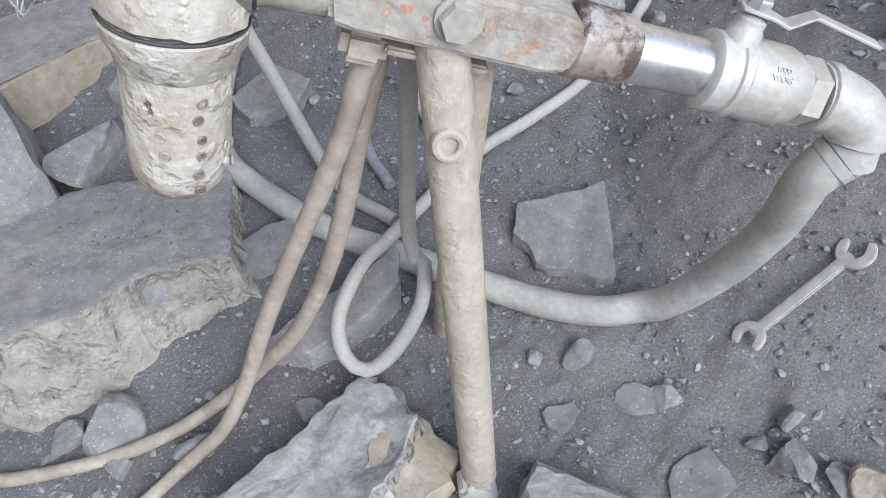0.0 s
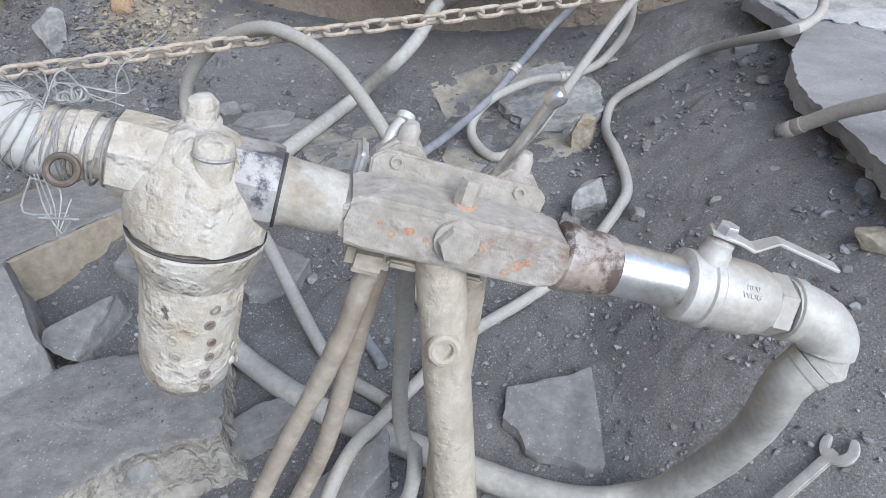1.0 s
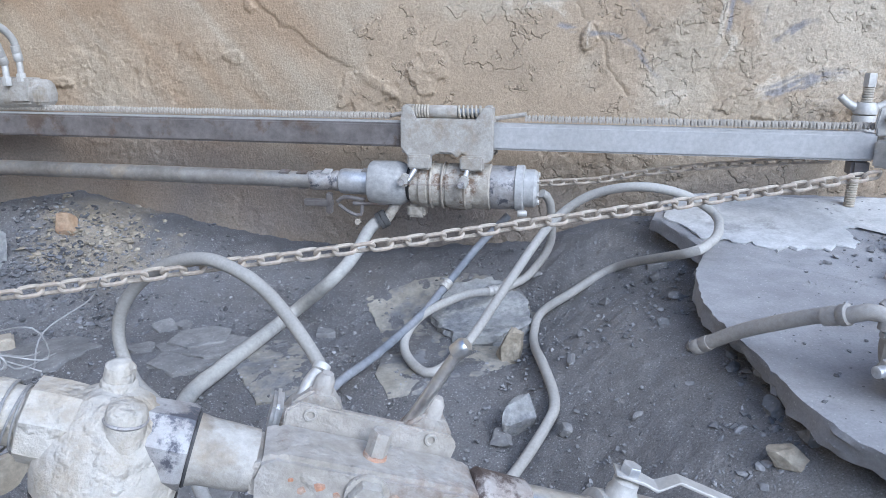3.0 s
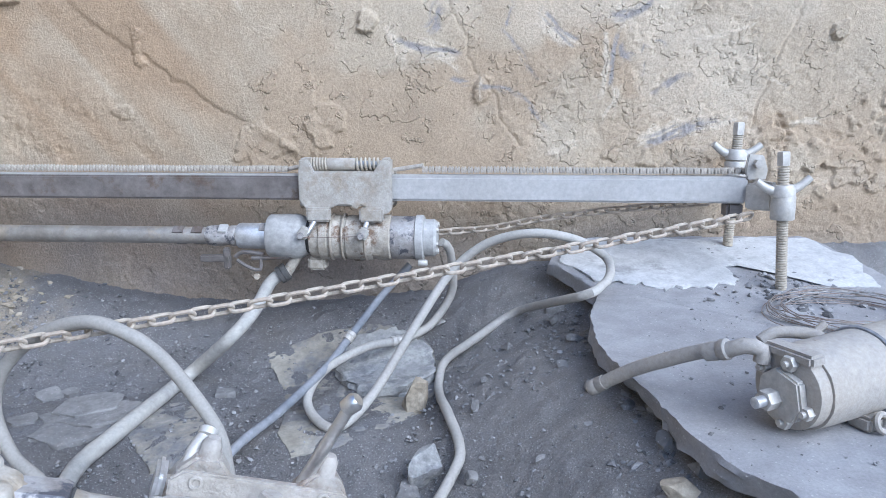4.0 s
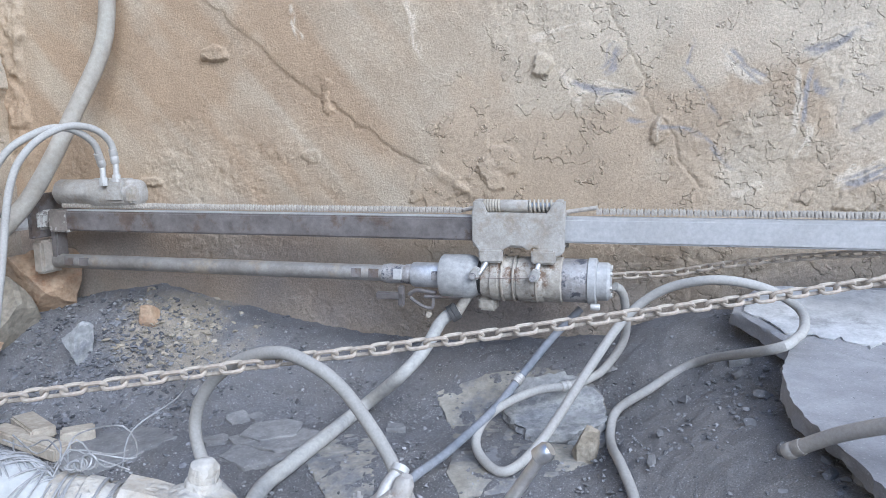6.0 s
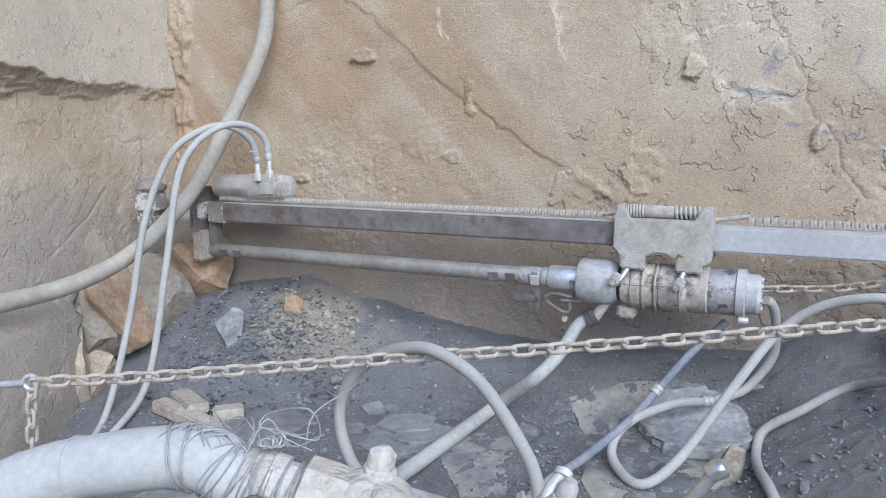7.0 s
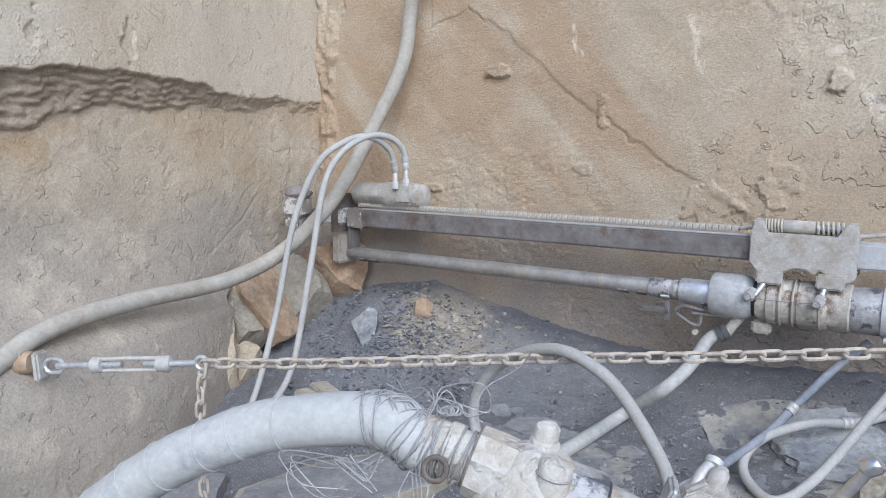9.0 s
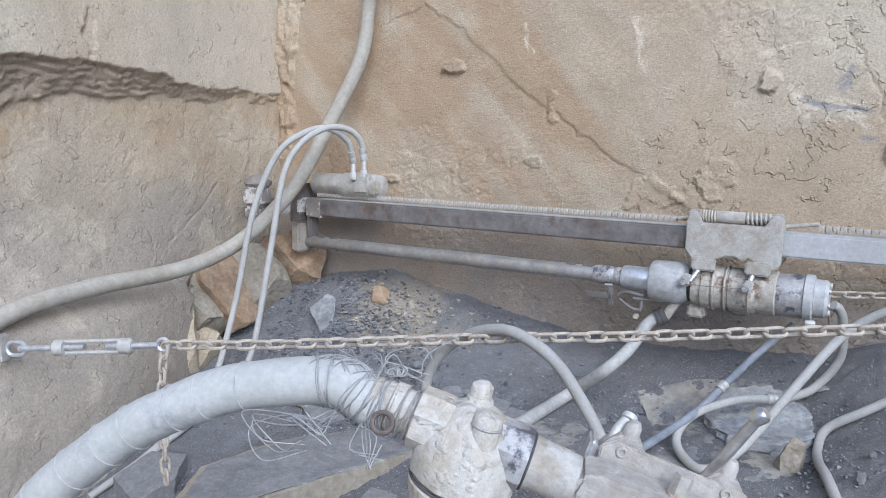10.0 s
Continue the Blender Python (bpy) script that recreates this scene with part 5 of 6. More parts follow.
part("wire_knot", kn, M_WIRE, wh, "twisted wire knot")
part("wire_loop", ring(0.013, 0.0034, MF @ pose(-0.396, -0.05, -0.006, 62, 10, 0), 26, 8), M_RAIL, wh, "dark steel tie ring")

hose([gz(0.06, 1.25, 0.013), gz(0.01, 1.31, 0.05), (-0.012, 1.33, 0.03), (-0.027, 1.34, 0.113), (-0.072, 1.36, 0.18), (-0.153, 1.38, 0.274), (-0.233, 1.4, 0.321), (-0.33, 1.42, 0.341), (-0.455, 1.45, 0.302), (-0.552, 1.46, 0.218), (-0.585, 1.46, 0.121), (-0.531, 1.42, 0.029), (-0.426, 1.36, -0.02), (-0.30, 1.25, -0.12), gz(-0.12, 1.10, 0.012), gz(0.03, 1.02, 0.012)], 0.0152, M_HOSE,
     "grey air hose arching over the stretched chain", ends=())
hose([(0.419, 2.22, 0.357), (0.445, 2.25, 0.323), (0.451, 2.3, 0.177), (0.39, 2.27, 0.08), (0.34, 2.22, 0.055), (0.272, 2.15, 0.05), (0.179, 2.1, 0.045), (0.071, 2.0, 0.012), (0.036, 1.9, -0.03), (0.07, 1.81, -0.055), (0.145, 1.75, -0.06), (0.227, 1.85, -0.012), (0.348, 2.0, 0.152), (0.449, 2.1, 0.283), (0.553, 2.1, 0.37), (0.685, 2.05, 0.413), (0.816, 2.05, 0.394), (0.915, 2.07, 0.335), (0.914, 2.0, 0.297), (0.883, 1.965, 0.272), (0.82, 1.9, 0.262), (0.661, 2.2, 0.13),
      (0.516, 2.12, 0.06), (0.429, 2.1, 0.0), gz(0.411, 2.018, 0.014), gz(0.418, 1.9, 0.014), gz(0.442, 1.758, 0.014), gz(0.475, 1.609, 0.014), gz(0.463, 1.539, 0.014), gz(0.37, 1.41, 0.014), gz(0.274, 1.3, 0.014), gz(0.16, 1.19, 0.014), (0.077, 1.033, -0.28), (0.049, 0.929, -0.27), (0.02, 0.845, -0.27), (0.007, 0.743, -0.30), (0.03, 0.691, -0.34), (0.071, 0.683, -0.36), (0.116, 0.712, -0.33), (0.148, 0.778, -0.28), (0.146, 0.825, -0.225), (0.128, 0.833, -0.225), (0.12, 0.833, -0.15), (0.148, 0.79, 0.05), (0.176, 0.73, 0.22), (0.18, 0.70, 0.30)], 0.0135, M_HOSE,
     "long grey hose looping from drill to manifold", step=0.02)
hose([(0.31, 2.3, 0.265), (0.218, 2.25, 0.172), (0.125, 2.12, 0.069), (0.07, 2.0, 0.015), (-0.021, 1.8, -0.035), (-0.117, 1.6, -0.08), gz(-0.13, 1.4, 0.014), gz(-0.08, 1.2, 0.014), gz(0.0, 1.1, 0.014)], 0.0125, M_HOSE_BLUE, "dark blue-grey hydraulic hose trailing over a flat rock")
for p, q in (((0.135, 2.135, 0.082), (0.118, 2.11, 0.062)), ((0.285, 2.16, 0.05), (0.255, 2.14, 0.05))):
    bm = lathe([(0, 0.014), (0.004, 0.0175), (0.012, 0.0175), (0.016, 0.0145), (0.02, 0.0175), (0.032, 0.0165)], 12, "x", frame_from(p, Vector(q) - Vector(p)))
    thing("hose_union", bm, M_ZINC, "shiny steel hose union on a floor hose", "hose fitting", group="hose unions")
hose([ml(-0.10, 0.02, -0.05), (0.168, 0.625, 0.272), (0.154, 0.62, 0.246), (0.13, 0.62, 0.182), (0.09, 0.62, 0.098), (0.044, 0.62, 0.008), (-0.005, 0.612, -0.09), (-0.055, 0.60, -0.20), (-0.09, 0.58, -0.29), (-0.145, 0.55, -0.40), gz(-0.205, 0.515, 0.03), gz(-0.27, 0.44, 0.016), gz(-0.33, 0.36, 0.014)],
     (0.0145, 0.0125), M_HOSE_BROWN, "mud-coated hose hanging from the manifold to the floor", wobble=0.08)
hose([ml(-0.09, 0.04, -0.05), (0.165, 0.655, 0.26), (0.15, 0.66, 0.215), (0.13, 0.66, 0.155), (0.106, 0.66, 0.071), (0.078, 0.66, -0.018), (0.041, 0.66, -0.116), (-0.024, 0.66, -0.244), (-0.102, 0.66, -0.349), gz(-0.176, 0.648, 0.016), gz(-0.24, 0.582, 0.014), gz(-0.318, 0.526, 0.014), gz(-0.41, 0.481, 0.014), gz(-0.497, 0.448, 0.014), gz(-0.559, 0.43, 0.014), gz(-0.75, 0.39, 0.014)],
     (0.0145, 0.0125), M_HOSE_BROWN, "mud-coated hose drooping from the manifold along the floor", wobble=0.08)
# hoses at the far end of the rail
hose([(-1.30, 2.42, 1.95), (-1.40, 2.41, 1.6), (-1.438, 2.4, 1.481), (-1.482, 2.4, 1.23), (-1.566, 2.33, 0.993), (-1.64, 2.18, 0.705), (-1.70, 2.06, 0.55), (-1.77, 1.90, 0.415), (-1.80, 1.651, 0.345), (-1.80, 1.302, 0.33), (-1.79, 1.02, 0.30), (-1.78, 0.83, 0.225), (-1.77, 0.6, 0.05), (-1.75, 0.3, -0.3)], 0.031, M_HOSE_TAN, "thick tan supply hose draped down the rock corner", step=0.02)
hose([(-1.392, 2.29, 0.775), (-1.392, 2.27, 0.85), (-1.41, 2.2, 0.90), (-1.45, 2.1, 0.90), (-1.50, 2.0, 0.83), (-1.545, 1.95, 0.70), (-1.575, 1.9, 0.385), (-1.59, 1.8, 0.0), gz(-1.58, 1.62, 0.02), gz(-1.59, 1.45, 0.016), gz(-1.6, 1.2, 0.016)], 0.0125, M_HOSE, "grey hose arching from the air motor to the floor", ends=((0, 0.05, 0.0155, M_ZINC, "steel hose ferrule"),))
hose([(-1.43, 2.265, 0.765), (-1.425, 2.22, 0.85), (-1.45, 2.12, 0.90), (-1.50, 2.03, 0.88), (-1.575, 1.95, 0.79), (-1.66, 1.9, 0.557), (-1.715, 1.85, 0.196), (-1.70, 1.70, -0.12), gz(-1.62, 1.5, 0.02), gz(-1.6, 1.3, 0.016), gz(-1.62, 1.1, 0.016)], 0.0125, M_HOSE, "grey hose arching from the air motor down past the chain", ends=((0, 0.05, 0.0155, M_ZINC, "steel hose ferrule"),))


# ---- broken rock ----
def level(z, sx=0.0, sy=0.0, x0=0.0, y0=0.0):
    return lambda x, y: z + sx * (x - x0) + sy * (y - y0)


def on_ground(up):
    return lambda x, y: gnd(x, y) + up


def slab(name, outline, top, thick, material, label, seed, rough=0.006, step=0.02, taper=0.06, category="stone slab", group="", layers=4, flare=0.0, side=None):
    ob = thing(name, slab_mesh(outline, top, thick, seed, rough, step, taper, layers, flare), material, label, category, group)
    if side:
        ob.data.materials.append(side)
        for f in ob.data.polygons:
            if f.normal.z < 0.62:
                f.material_index = 1
    return ob


def big_top(x, y):
    return float(np.interp(y, [0.8, 1.3, 1.77, 2.06, 2.38, 2.6], [0.15, 0.18, 0.212, 0.233, 0.308, 0.34]))


shelf = slab("rock_shelf", [(0.90, 2.47), (0.80, 2.36), (0.772, 2.27), (0.83, 2.18), (0.893, 2.06), (0.86, 1.95), (0.832, 1.84), (0.822, 1.68), (0.836, 1.56), (0.862, 1.47), (0.884, 1.39), (0.91, 1.24), (0.95, 1.13), (0.99, 1.06), (1.06, 0.98), (1.3, 0.85), (1.9, 0.85), (2.1, 1.2), (1.95, 1.7), (1.82, 2.05), (1.74, 2.3), (1.66, 2.47)],
             big_top, 0.05, M_SLAB, "broad flat dust-covered rock shelf with a ragged edge", 3, 0.008, 0.018, 0.05)
part("under_bank", slab_mesh([(0.95, 2.46), (0.86, 2.3), (0.95, 2.05), (0.90, 1.85), (0.90, 1.56), (0.96, 1.36), (1.02, 1.16), (1.12, 1.02), (1.35, 0.92), (1.85, 0.92), (2.0, 1.2), (1.88, 1.7), (1.7, 2.44)], lambda x, y: big_top(x, y) - 0.05, 0.3, 41, 0.03, 0.02, 0.3, 6), M_GRAVEL, shelf, "rubble bank under the overhanging edge")
rgd = random.Random(21)
drift = [(0.93, 2.44), (0.83, 2.36), (0.80, 2.28), (0.86, 2.18), (0.92, 2.11), (1.0, 2.10), (1.1, 2.06), (1.22, 2.07), (1.33, 2.10), (1.30, 2.2), (1.42, 2.26), (1.52, 2.16), (1.62, 2.05), (1.72, 2.08), (1.75, 2.25), (1.66, 2.44)]
ragged = []
for (x0, y0), (x1, y1) in zip(drift, drift[1:] + drift[:1]):
    for k in range(5):
        f = k / 5
        ragged.append((x0 + (x1 - x0) * f + rgd.uniform(-0.012, 0.012), min(y0 + (y1 - y0) * f + rgd.uniform(-0.022, 0.022), 2.45)))
part("dust_patch", slab_mesh(ragged, lambda x, y: big_top(x, y) + 0.007, 0.006, 12, 0.004, 0.008, 0.0, 1), M_WHITE_DUST, shelf, "drift of white drilling dust")

# debris on the shelf round the front jack screw
def scatter(name, spots, count, size, material, label, seed, height):
    rng = random.Random(seed)
    base = []
    for k in range(5):
        b = rock_mesh((1, 1, 0.7), seed * 10 + k, 6, 1, 0.05)
        b.verts.index_update()
        base.append(([v.co.copy() for v in b.verts], [[v.index for v in f.verts] for f in b.faces]))
        b.free()
    verts, faces = [], []
    for _ in range(count):
        x, y = spots(rng)
        s = size[0] + (size[1] - size[0]) * rng.random() ** 6
        m = Matrix.Translation((x, y, height(x, y) + s * 0.12)) @ Euler((rng.uniform(-0.5, 0.5), rng.uniform(-0.5, 0.5), rng.uniform(0, 6.3))).to_matrix().to_4x4() @ Matrix.Diagonal((s * rng.uniform(0.7, 1.2), s * rng.uniform(0.6, 1.0), s * rng.uniform(0.5, 0.9), 1))
        vs, fs = rng.choice(base)
        o = len(verts)
        verts += [m @ v for v in vs]
        faces += [[i + o for i in f] for f in fs]
    me = bpy.data.meshes.new(name)
    me.from_pydata([tuple(v) for v in verts], [], faces)
    me.materials.append(material)
    return tagged(new(name, me), label, "gravel", kind="stuff")


def gauss_spot(cx, cy, sx, sy):
    return lambda r: (r.gauss(cx, sx), r.gauss(cy, sy))


def box_spot(x0, x1, y0, y1):
    return lambda r: (r.uniform(x0, x1), r.uniform(y0, y1))


GX, GY = np.linspace(-2.4, 2.4, 193), np.linspace(0.0, 2.8, 113)
GZ = ground_z(*np.meshgrid(GX, GY)).tolist()


def gnd(x, y):
    """Height of the floor, read between the nodes of a coarse grid."""
    u, v = min(max((x + 2.4) / 0.025, 0), 191.99), min(max(y / 0.025, 0), 111.99)
    i, j = int(u), int(v)
    a, b = u - i, v - j
    return (GZ[j][i] * (1 - a) + GZ[j][i + 1] * a) * (1 - b) + (GZ[j + 1][i] * (1 - a) + GZ[j + 1][i + 1] * a) * b


scatter("gravel", gauss_spot(1.45, 2.02, 0.09, 0.08), 420, (0.004, 0.03), M_GRAVEL, "grey drill cuttings heaped round the jack screw", 2, big_top)
scatter("gravel", box_spot(0.95, 1.7, 1.05, 2.0), 420, (0.003, 0.012), M_GRAVEL, "fine grit strewn on the rock shelf", 3, big_top)
scatter("gravel", gauss_spot(1.36, 2.33, 0.08, 0.04), 160, (0.004, 0.02), M_GRAVEL, "grit under the rail end", 4, big_top)


def floor_spot(r):
    while True:
        x, y = r.uniform(-1.9, 1.3), r.uniform(0.42, 2.46)
        if not (x > 0.85 and y > 1.0):
            return x, y


scatter("gravel", floor_spot, 42000, (0.0019, 0.014), M_GRAVEL, "crushed stone and grit strewn over the floor", 5, gnd)
scatter("gravel", gauss_spot(0.42, 0.78, 0.1, 0.07), 260, (0.003, 0.014), M_GRAVEL, "patch of grit under the hose", 6, gnd)
scatter("gravel", gauss_spot(0.80, 0.66, 0.07, 0.05), 220, (0.004, 0.02), M_GRAVEL, "patch of loose grit", 7, gnd)
scatter("gravel", gauss_spot(0.86, 1.3, 0.05, 0.16), 380, (0.004, 0.026), M_GRAVEL, "rubble below the shelf edge", 8, gnd)
scatter("gravel", gauss_spot(-1.38, 2.08, 0.27, 0.2), 6500, (0.003, 0.022), M_GRAVEL_DARK, "dark chips at the foot of the wall", 9, gnd)
scatter("gravel", gauss_spot(-1.2, 2.32, 0.13, 0.08), 900, (0.004, 0.026), M_STONE_TAN, "tan dirt and chips fallen from the wall", 10, gnd)
scatter("gravel", box_spot(-0.62, -0.3, 0.74, 0.96), 700, (0.0016, 0.007), M_GRAVEL, "grit strewn on the rock block", 12, lambda x, y: -0.272 + 0.02 * (x + 0.4) + 0.03 * (y - 0.8))
scatter("gravel", gauss_spot(-0.35, 0.52, 0.15, 0.06), 200, (0.004, 0.025), M_GRAVEL, "rubble beside the block", 11, gnd)

slab("rock_block", [(-0.238, 0.832), (-0.29, 0.95), (-0.343, 1.066), (-0.46, 1.04), (-0.60, 0.99), (-0.70, 0.93), (-0.84, 0.84), (-0.92, 0.68), (-0.80, 0.54), (-0.66, 0.55), (-0.543, 0.574), (-0.50, 0.608), (-0.431, 0.655), (-0.381, 0.741), (-0.307, 0.795)],
     level(-0.272, 0.02, 0.03, -0.4, 0.8), 0.235, M_STONE, "large broken rock block with a dusty flat top", 5, 0.009, 0.014, 0.06, "rock", layers=8, flare=0.055, side=M_BROKEN)
slab("rock_slab", [(-0.97, 1.03), (-0.92, 1.13), (-0.86, 1.27), (-0.70, 1.60), (-0.80, 1.72), (-0.91, 1.735), (-1.14, 1.47), (-1.22, 1.2), (-1.12, 1.0)], level(-0.15, 0.0, 0.04, -0.9, 1.3), 0.125, M_STONE_TAN, "long tan stone slab with a dusty top", 7, 0.006, 0.02, 0.03)
part("dust_layer", slab_mesh([(-0.975, 1.045), (-0.93, 1.14), (-0.87, 1.28), (-0.715, 1.595), (-0.80, 1.70), (-0.90, 1.72), (-1.12, 1.46), (-1.20, 1.2), (-1.10, 1.02)], level(-0.145, 0.0, 0.04, -0.9, 1.3), 0.006, 7, 0.006, 0.02, 0.0, 1), M_STONE, bpy.data.objects["rock_slab"], "grey dust on the top face")
slab("rock_slab", [(-0.74, 1.26), (-0.60, 1.24), (-0.52, 1.32), (-0.50, 1.45), (-0.62, 1.52), (-0.76, 1.46)], level(-0.205, 0.0, 0.03, -0.6, 1.3), 0.09, M_STONE, "thin grey stone slab", 8, 0.006, 0.02, 0.05)
slab("rock_slab", [(0.271, 1.075), (0.35, 1.105), (0.432, 1.138), (0.455, 1.04), (0.471, 0.944), (0.44, 0.93), (0.40, 0.945), (0.35, 0.945), (0.325, 0.955), (0.305, 0.99), (0.272, 1.01)], on_ground(0.026), 0.034, M_STONE, "flat square stone lying on the floor", 9, 0.004, 0.015, 0.02)
# leaning shards near the hoses
slab("rock_shard", [(-0.29, 0.90), (-0.235, 0.86), (-0.17, 0.90), (-0.135, 0.965), (-0.16, 1.0), (-0.23, 0.96)], on_ground(0.035), 0.05, M_STONE, "pointed flat stone shard", 10, 0.005, 0.015, 0.05, "stone")
slab("rock_shard", [(-0.16, 0.705), (-0.05, 0.715), (0.05, 0.79), (0.085, 0.86), (0.06, 0.93), (0.0, 0.86), (-0.09, 0.79)], lambda x, y: gnd(x, y) + 0.05 + 0.12 * (x + 0.05), 0.09, M_STONE, "long pointed broken stone", 11, 0.007, 0.014, 0.08, "stone")
slab("rock_shard", [(-0.43, 1.27), (-0.36, 1.22), (-0.26, 1.27), (-0.25, 1.34), (-0.36, 1.38)], on_ground(0.035), 0.05, M_STONE, "thin broken stone plate", 13, 0.006, 0.015, 0.05, "stone")
# pale flat rock under the far hoses
slab("flat_rock", [(-0.163, 2.214), (-0.06, 2.27), (0.009, 2.315), (0.18, 2.33), (0.32, 2.30), (0.43, 2.14), (0.40, 1.98), (0.33, 1.84), (0.24, 1.742), (0.13, 1.69), (0.036, 1.675), (-0.02, 1.76), (-0.03, 1.9), (-0.08, 2.06)], on_ground(0.003), 0.05, M_EMBED, "flat pale tan rock bedded in the floor", 14, 0.008, 0.02, 0.03, "rock")
slab("flat_rock", [(0.08, 2.10), (0.12, 2.24), (0.26, 2.27), (0.38, 2.18), (0.40, 2.06), (0.30, 1.96), (0.17, 1.98)], on_ground(0.038), 0.05, M_STONE_PALE, "pale chalky rock bedded in the floor", 15, 0.012, 0.016, 0.05, "rock")
slab("flat_rock", [(-0.451, 1.781), (-0.418, 1.938), (-0.329, 2.004), (-0.25, 1.92), (-0.20, 1.66), (-0.32, 1.63)], on_ground(0.003), 0.04, M_EMBED, "flat pale tan stone bedded in the floor", 16, 0.006, 0.02, 0.03, "rock")
for i, (x, y, w) in enumerate(((-0.60, 1.80, 0.11), (-0.55, 1.88, 0.13), (-0.62, 1.93, 0.09))):
    slab("slate_layer", [(x - w, y - 0.05), (x, y - 0.09), (x + w, y - 0.03), (x + w * 0.8, y + 0.06), (x, y + 0.08), (x - w * 0.9, y + 0.03)], on_ground(0.012 + 0.006 * i), 0.03, M_STONE, "weathered slate layer in the floor", 20 + i, 0.006, 0.02, 0.04, "rock", "slate layers")
for i, (x, y, w) in enumerate(((-0.795, 2.01, 0.045), (-0.78, 1.86, 0.05), (-0.70, 1.87, 0.05), (-0.735, 2.03, 0.03), (-1.02, 1.88, 0.05), (0.77, 2.17, 0.04), (-0.25, 2.02, 0.035), (0.52, 0.725, 0.04), (0.62, 0.61, 0.06), (0.41, 0.69, 0.035))):
    rg = random.Random(i + 40)
    k = 9
    a0 = rg.uniform(0, 6)
    slab("stone_flake", [(x + w * rg.uniform(0.55, 1.15) * math.cos(a0 + 6.283 * j / k), y + w * rg.uniform(0.45, 0.95) * math.sin(a0 + 6.283 * j / k)) for j in range(k)], on_ground(0.014), 0.02, M_STONE, "thin grey stone flake on the floor", 30 + i, 0.003, 0.012, 0.03, "stone", "stone flakes", 2)


def stone(x, y, size, seed, material=None, up=0.25, turn=None, label="small broken stone on the floor", z=None, tilt=0.0):
    rg = random.Random(seed)
    s = (size * rg.uniform(0.9, 1.25), size * rg.uniform(0.75, 1.0), size * rg.uniform(0.6, 0.85)) if isinstance(size, float) else size
    base = gnd(x, y) if z is None else z
    return thing("stone", rock_mesh(s, seed, 10, 4 if max(s) > 0.05 else 3, 0.05), material or M_STONE, label, "stone", "loose stones", at=pose(x, y, base + s[2] * up, tilt, 0, turn if turn is not None else rg.uniform(0, 360)), smooth=False)


for i, (x, y, s) in enumerate(((0.426, 0.798, 0.052), (0.347, 0.79, 0.03), (0.576, 0.733, 0.045), (0.765, 0.651, 0.062), (0.759, 0.716, 0.036), (0.896, 1.195, 0.062), (0.83, 0.629, 0.05), (0.88, 0.62, 0.065), (-0.391, 0.543, 0.09), (-0.461, 0.517, 0.055), (-0.349, 0.492, 0.045),
                               (0.714, 0.673, 0.024), (0.215, 1.382, 0.031), (-0.235, 1.314, 0.024), (0.75, 0.64, 0.022), (-0.207, 0.543, 0.05), (-0.031, 0.634, 0.035), (0.76, 2.1, 0.03))):
    stone(x, y, s, 100 + i, M_STONE_TAN if i in (5, 7) else None)
for i, (x, y, s) in enumerate(((0.746, 1.766, 0.03), (0.516, 1.732, 0.03), (0.352, 1.539, 0.05), (0.544, 1.89, 0.025), (0.806, 1.612, 0.035), (0.86, 1.5, 0.03), (0.90, 1.33, 0.045), (0.95, 1.22, 0.05), (0.50, 1.50, 0.03), (0.66, 1.45, 0.03), (-0.9, 2.2, 0.04), (-1.0, 2.1, 0.03), (0.40, 2.3, 0.04), (0.80, 1.92, 0.03), (0.62, 2.05, 0.03))):
    stone(x, y, s, 140 + i)
stone(0.35, 1.895, (0.085, 0.075, 0.085), 160, M_STONE_TAN, 0.32, 20, "cube-shaped tan stone on the floor")
stone(0.391, 1.575, (0.065, 0.055, 0.095), 162, M_STONE_PALE, 0.3, 10, "upright pale stone beside a hose")
slab("rock_block", [(0.06, 0.68), (0.12, 0.665), (0.181, 0.61), (0.17, 0.55), (0.163, 0.499), (0.12, 0.42), (0.0, 0.36), (-0.13, 0.38), (-0.095, 0.44), (-0.06, 0.50), (-0.02, 0.548), (0.02, 0.62)], lambda x, y: -0.385 + 0.10 * (x - 0.05) + 0.06 * (y - 0.55) + 0.02 * noise.noise((x * 11, y * 11, 2.0)), 0.13, M_STONE_PALE, "large pale broken rock at the foot of the leg", 31, 0.013, 0.013, 0.16, "rock", layers=6, flare=0.03, side=M_BROKEN)
slab("rock_block", [(0.12, 0.655), (0.19, 0.635), (0.245, 0.60), (0.248, 0.545), (0.21, 0.49), (0.14, 0.45), (0.11, 0.55)], lambda x, y: -0.405 - 0.28 * (x - 0.17), 0.09, M_STONE_TAN, "tan broken rock face beside the leg", 32, 0.012, 0.014, 0.12, "rock")
stone(0.43, 0.535, (0.22, 0.14, 0.13), 163, M_STONE_PALE, 0.25, 15, "grey broken rock beside the leg foot")
stone(0.56, 0.50, (0.3, 0.1, 0.06), 164, M_STONE_TAN, 0.25, 0, "low tan stone ledge")
stone(-0.92, 1.0, (0.34, 0.30, 0.34), 165, M_STONE, 0.15, 40, "rounded grey boulder under the tan slab")
stone(-0.70, 1.10, (0.2, 0.14, 0.12), 166, M_STONE, 0.3, 70, "dark grey stone wedged in the gap")
stone(-1.50, 2.14, (0.10, 0.06, 0.15), 170, M_STONE_PALE, 0.3, 60, "pale upright stone at the wall foot")
stone(-1.32, 2.30, (0.07, 0.06, 0.06), 171, M_STONE_RUST, 0.3, 0, "orange-brown stone at the wall foot")
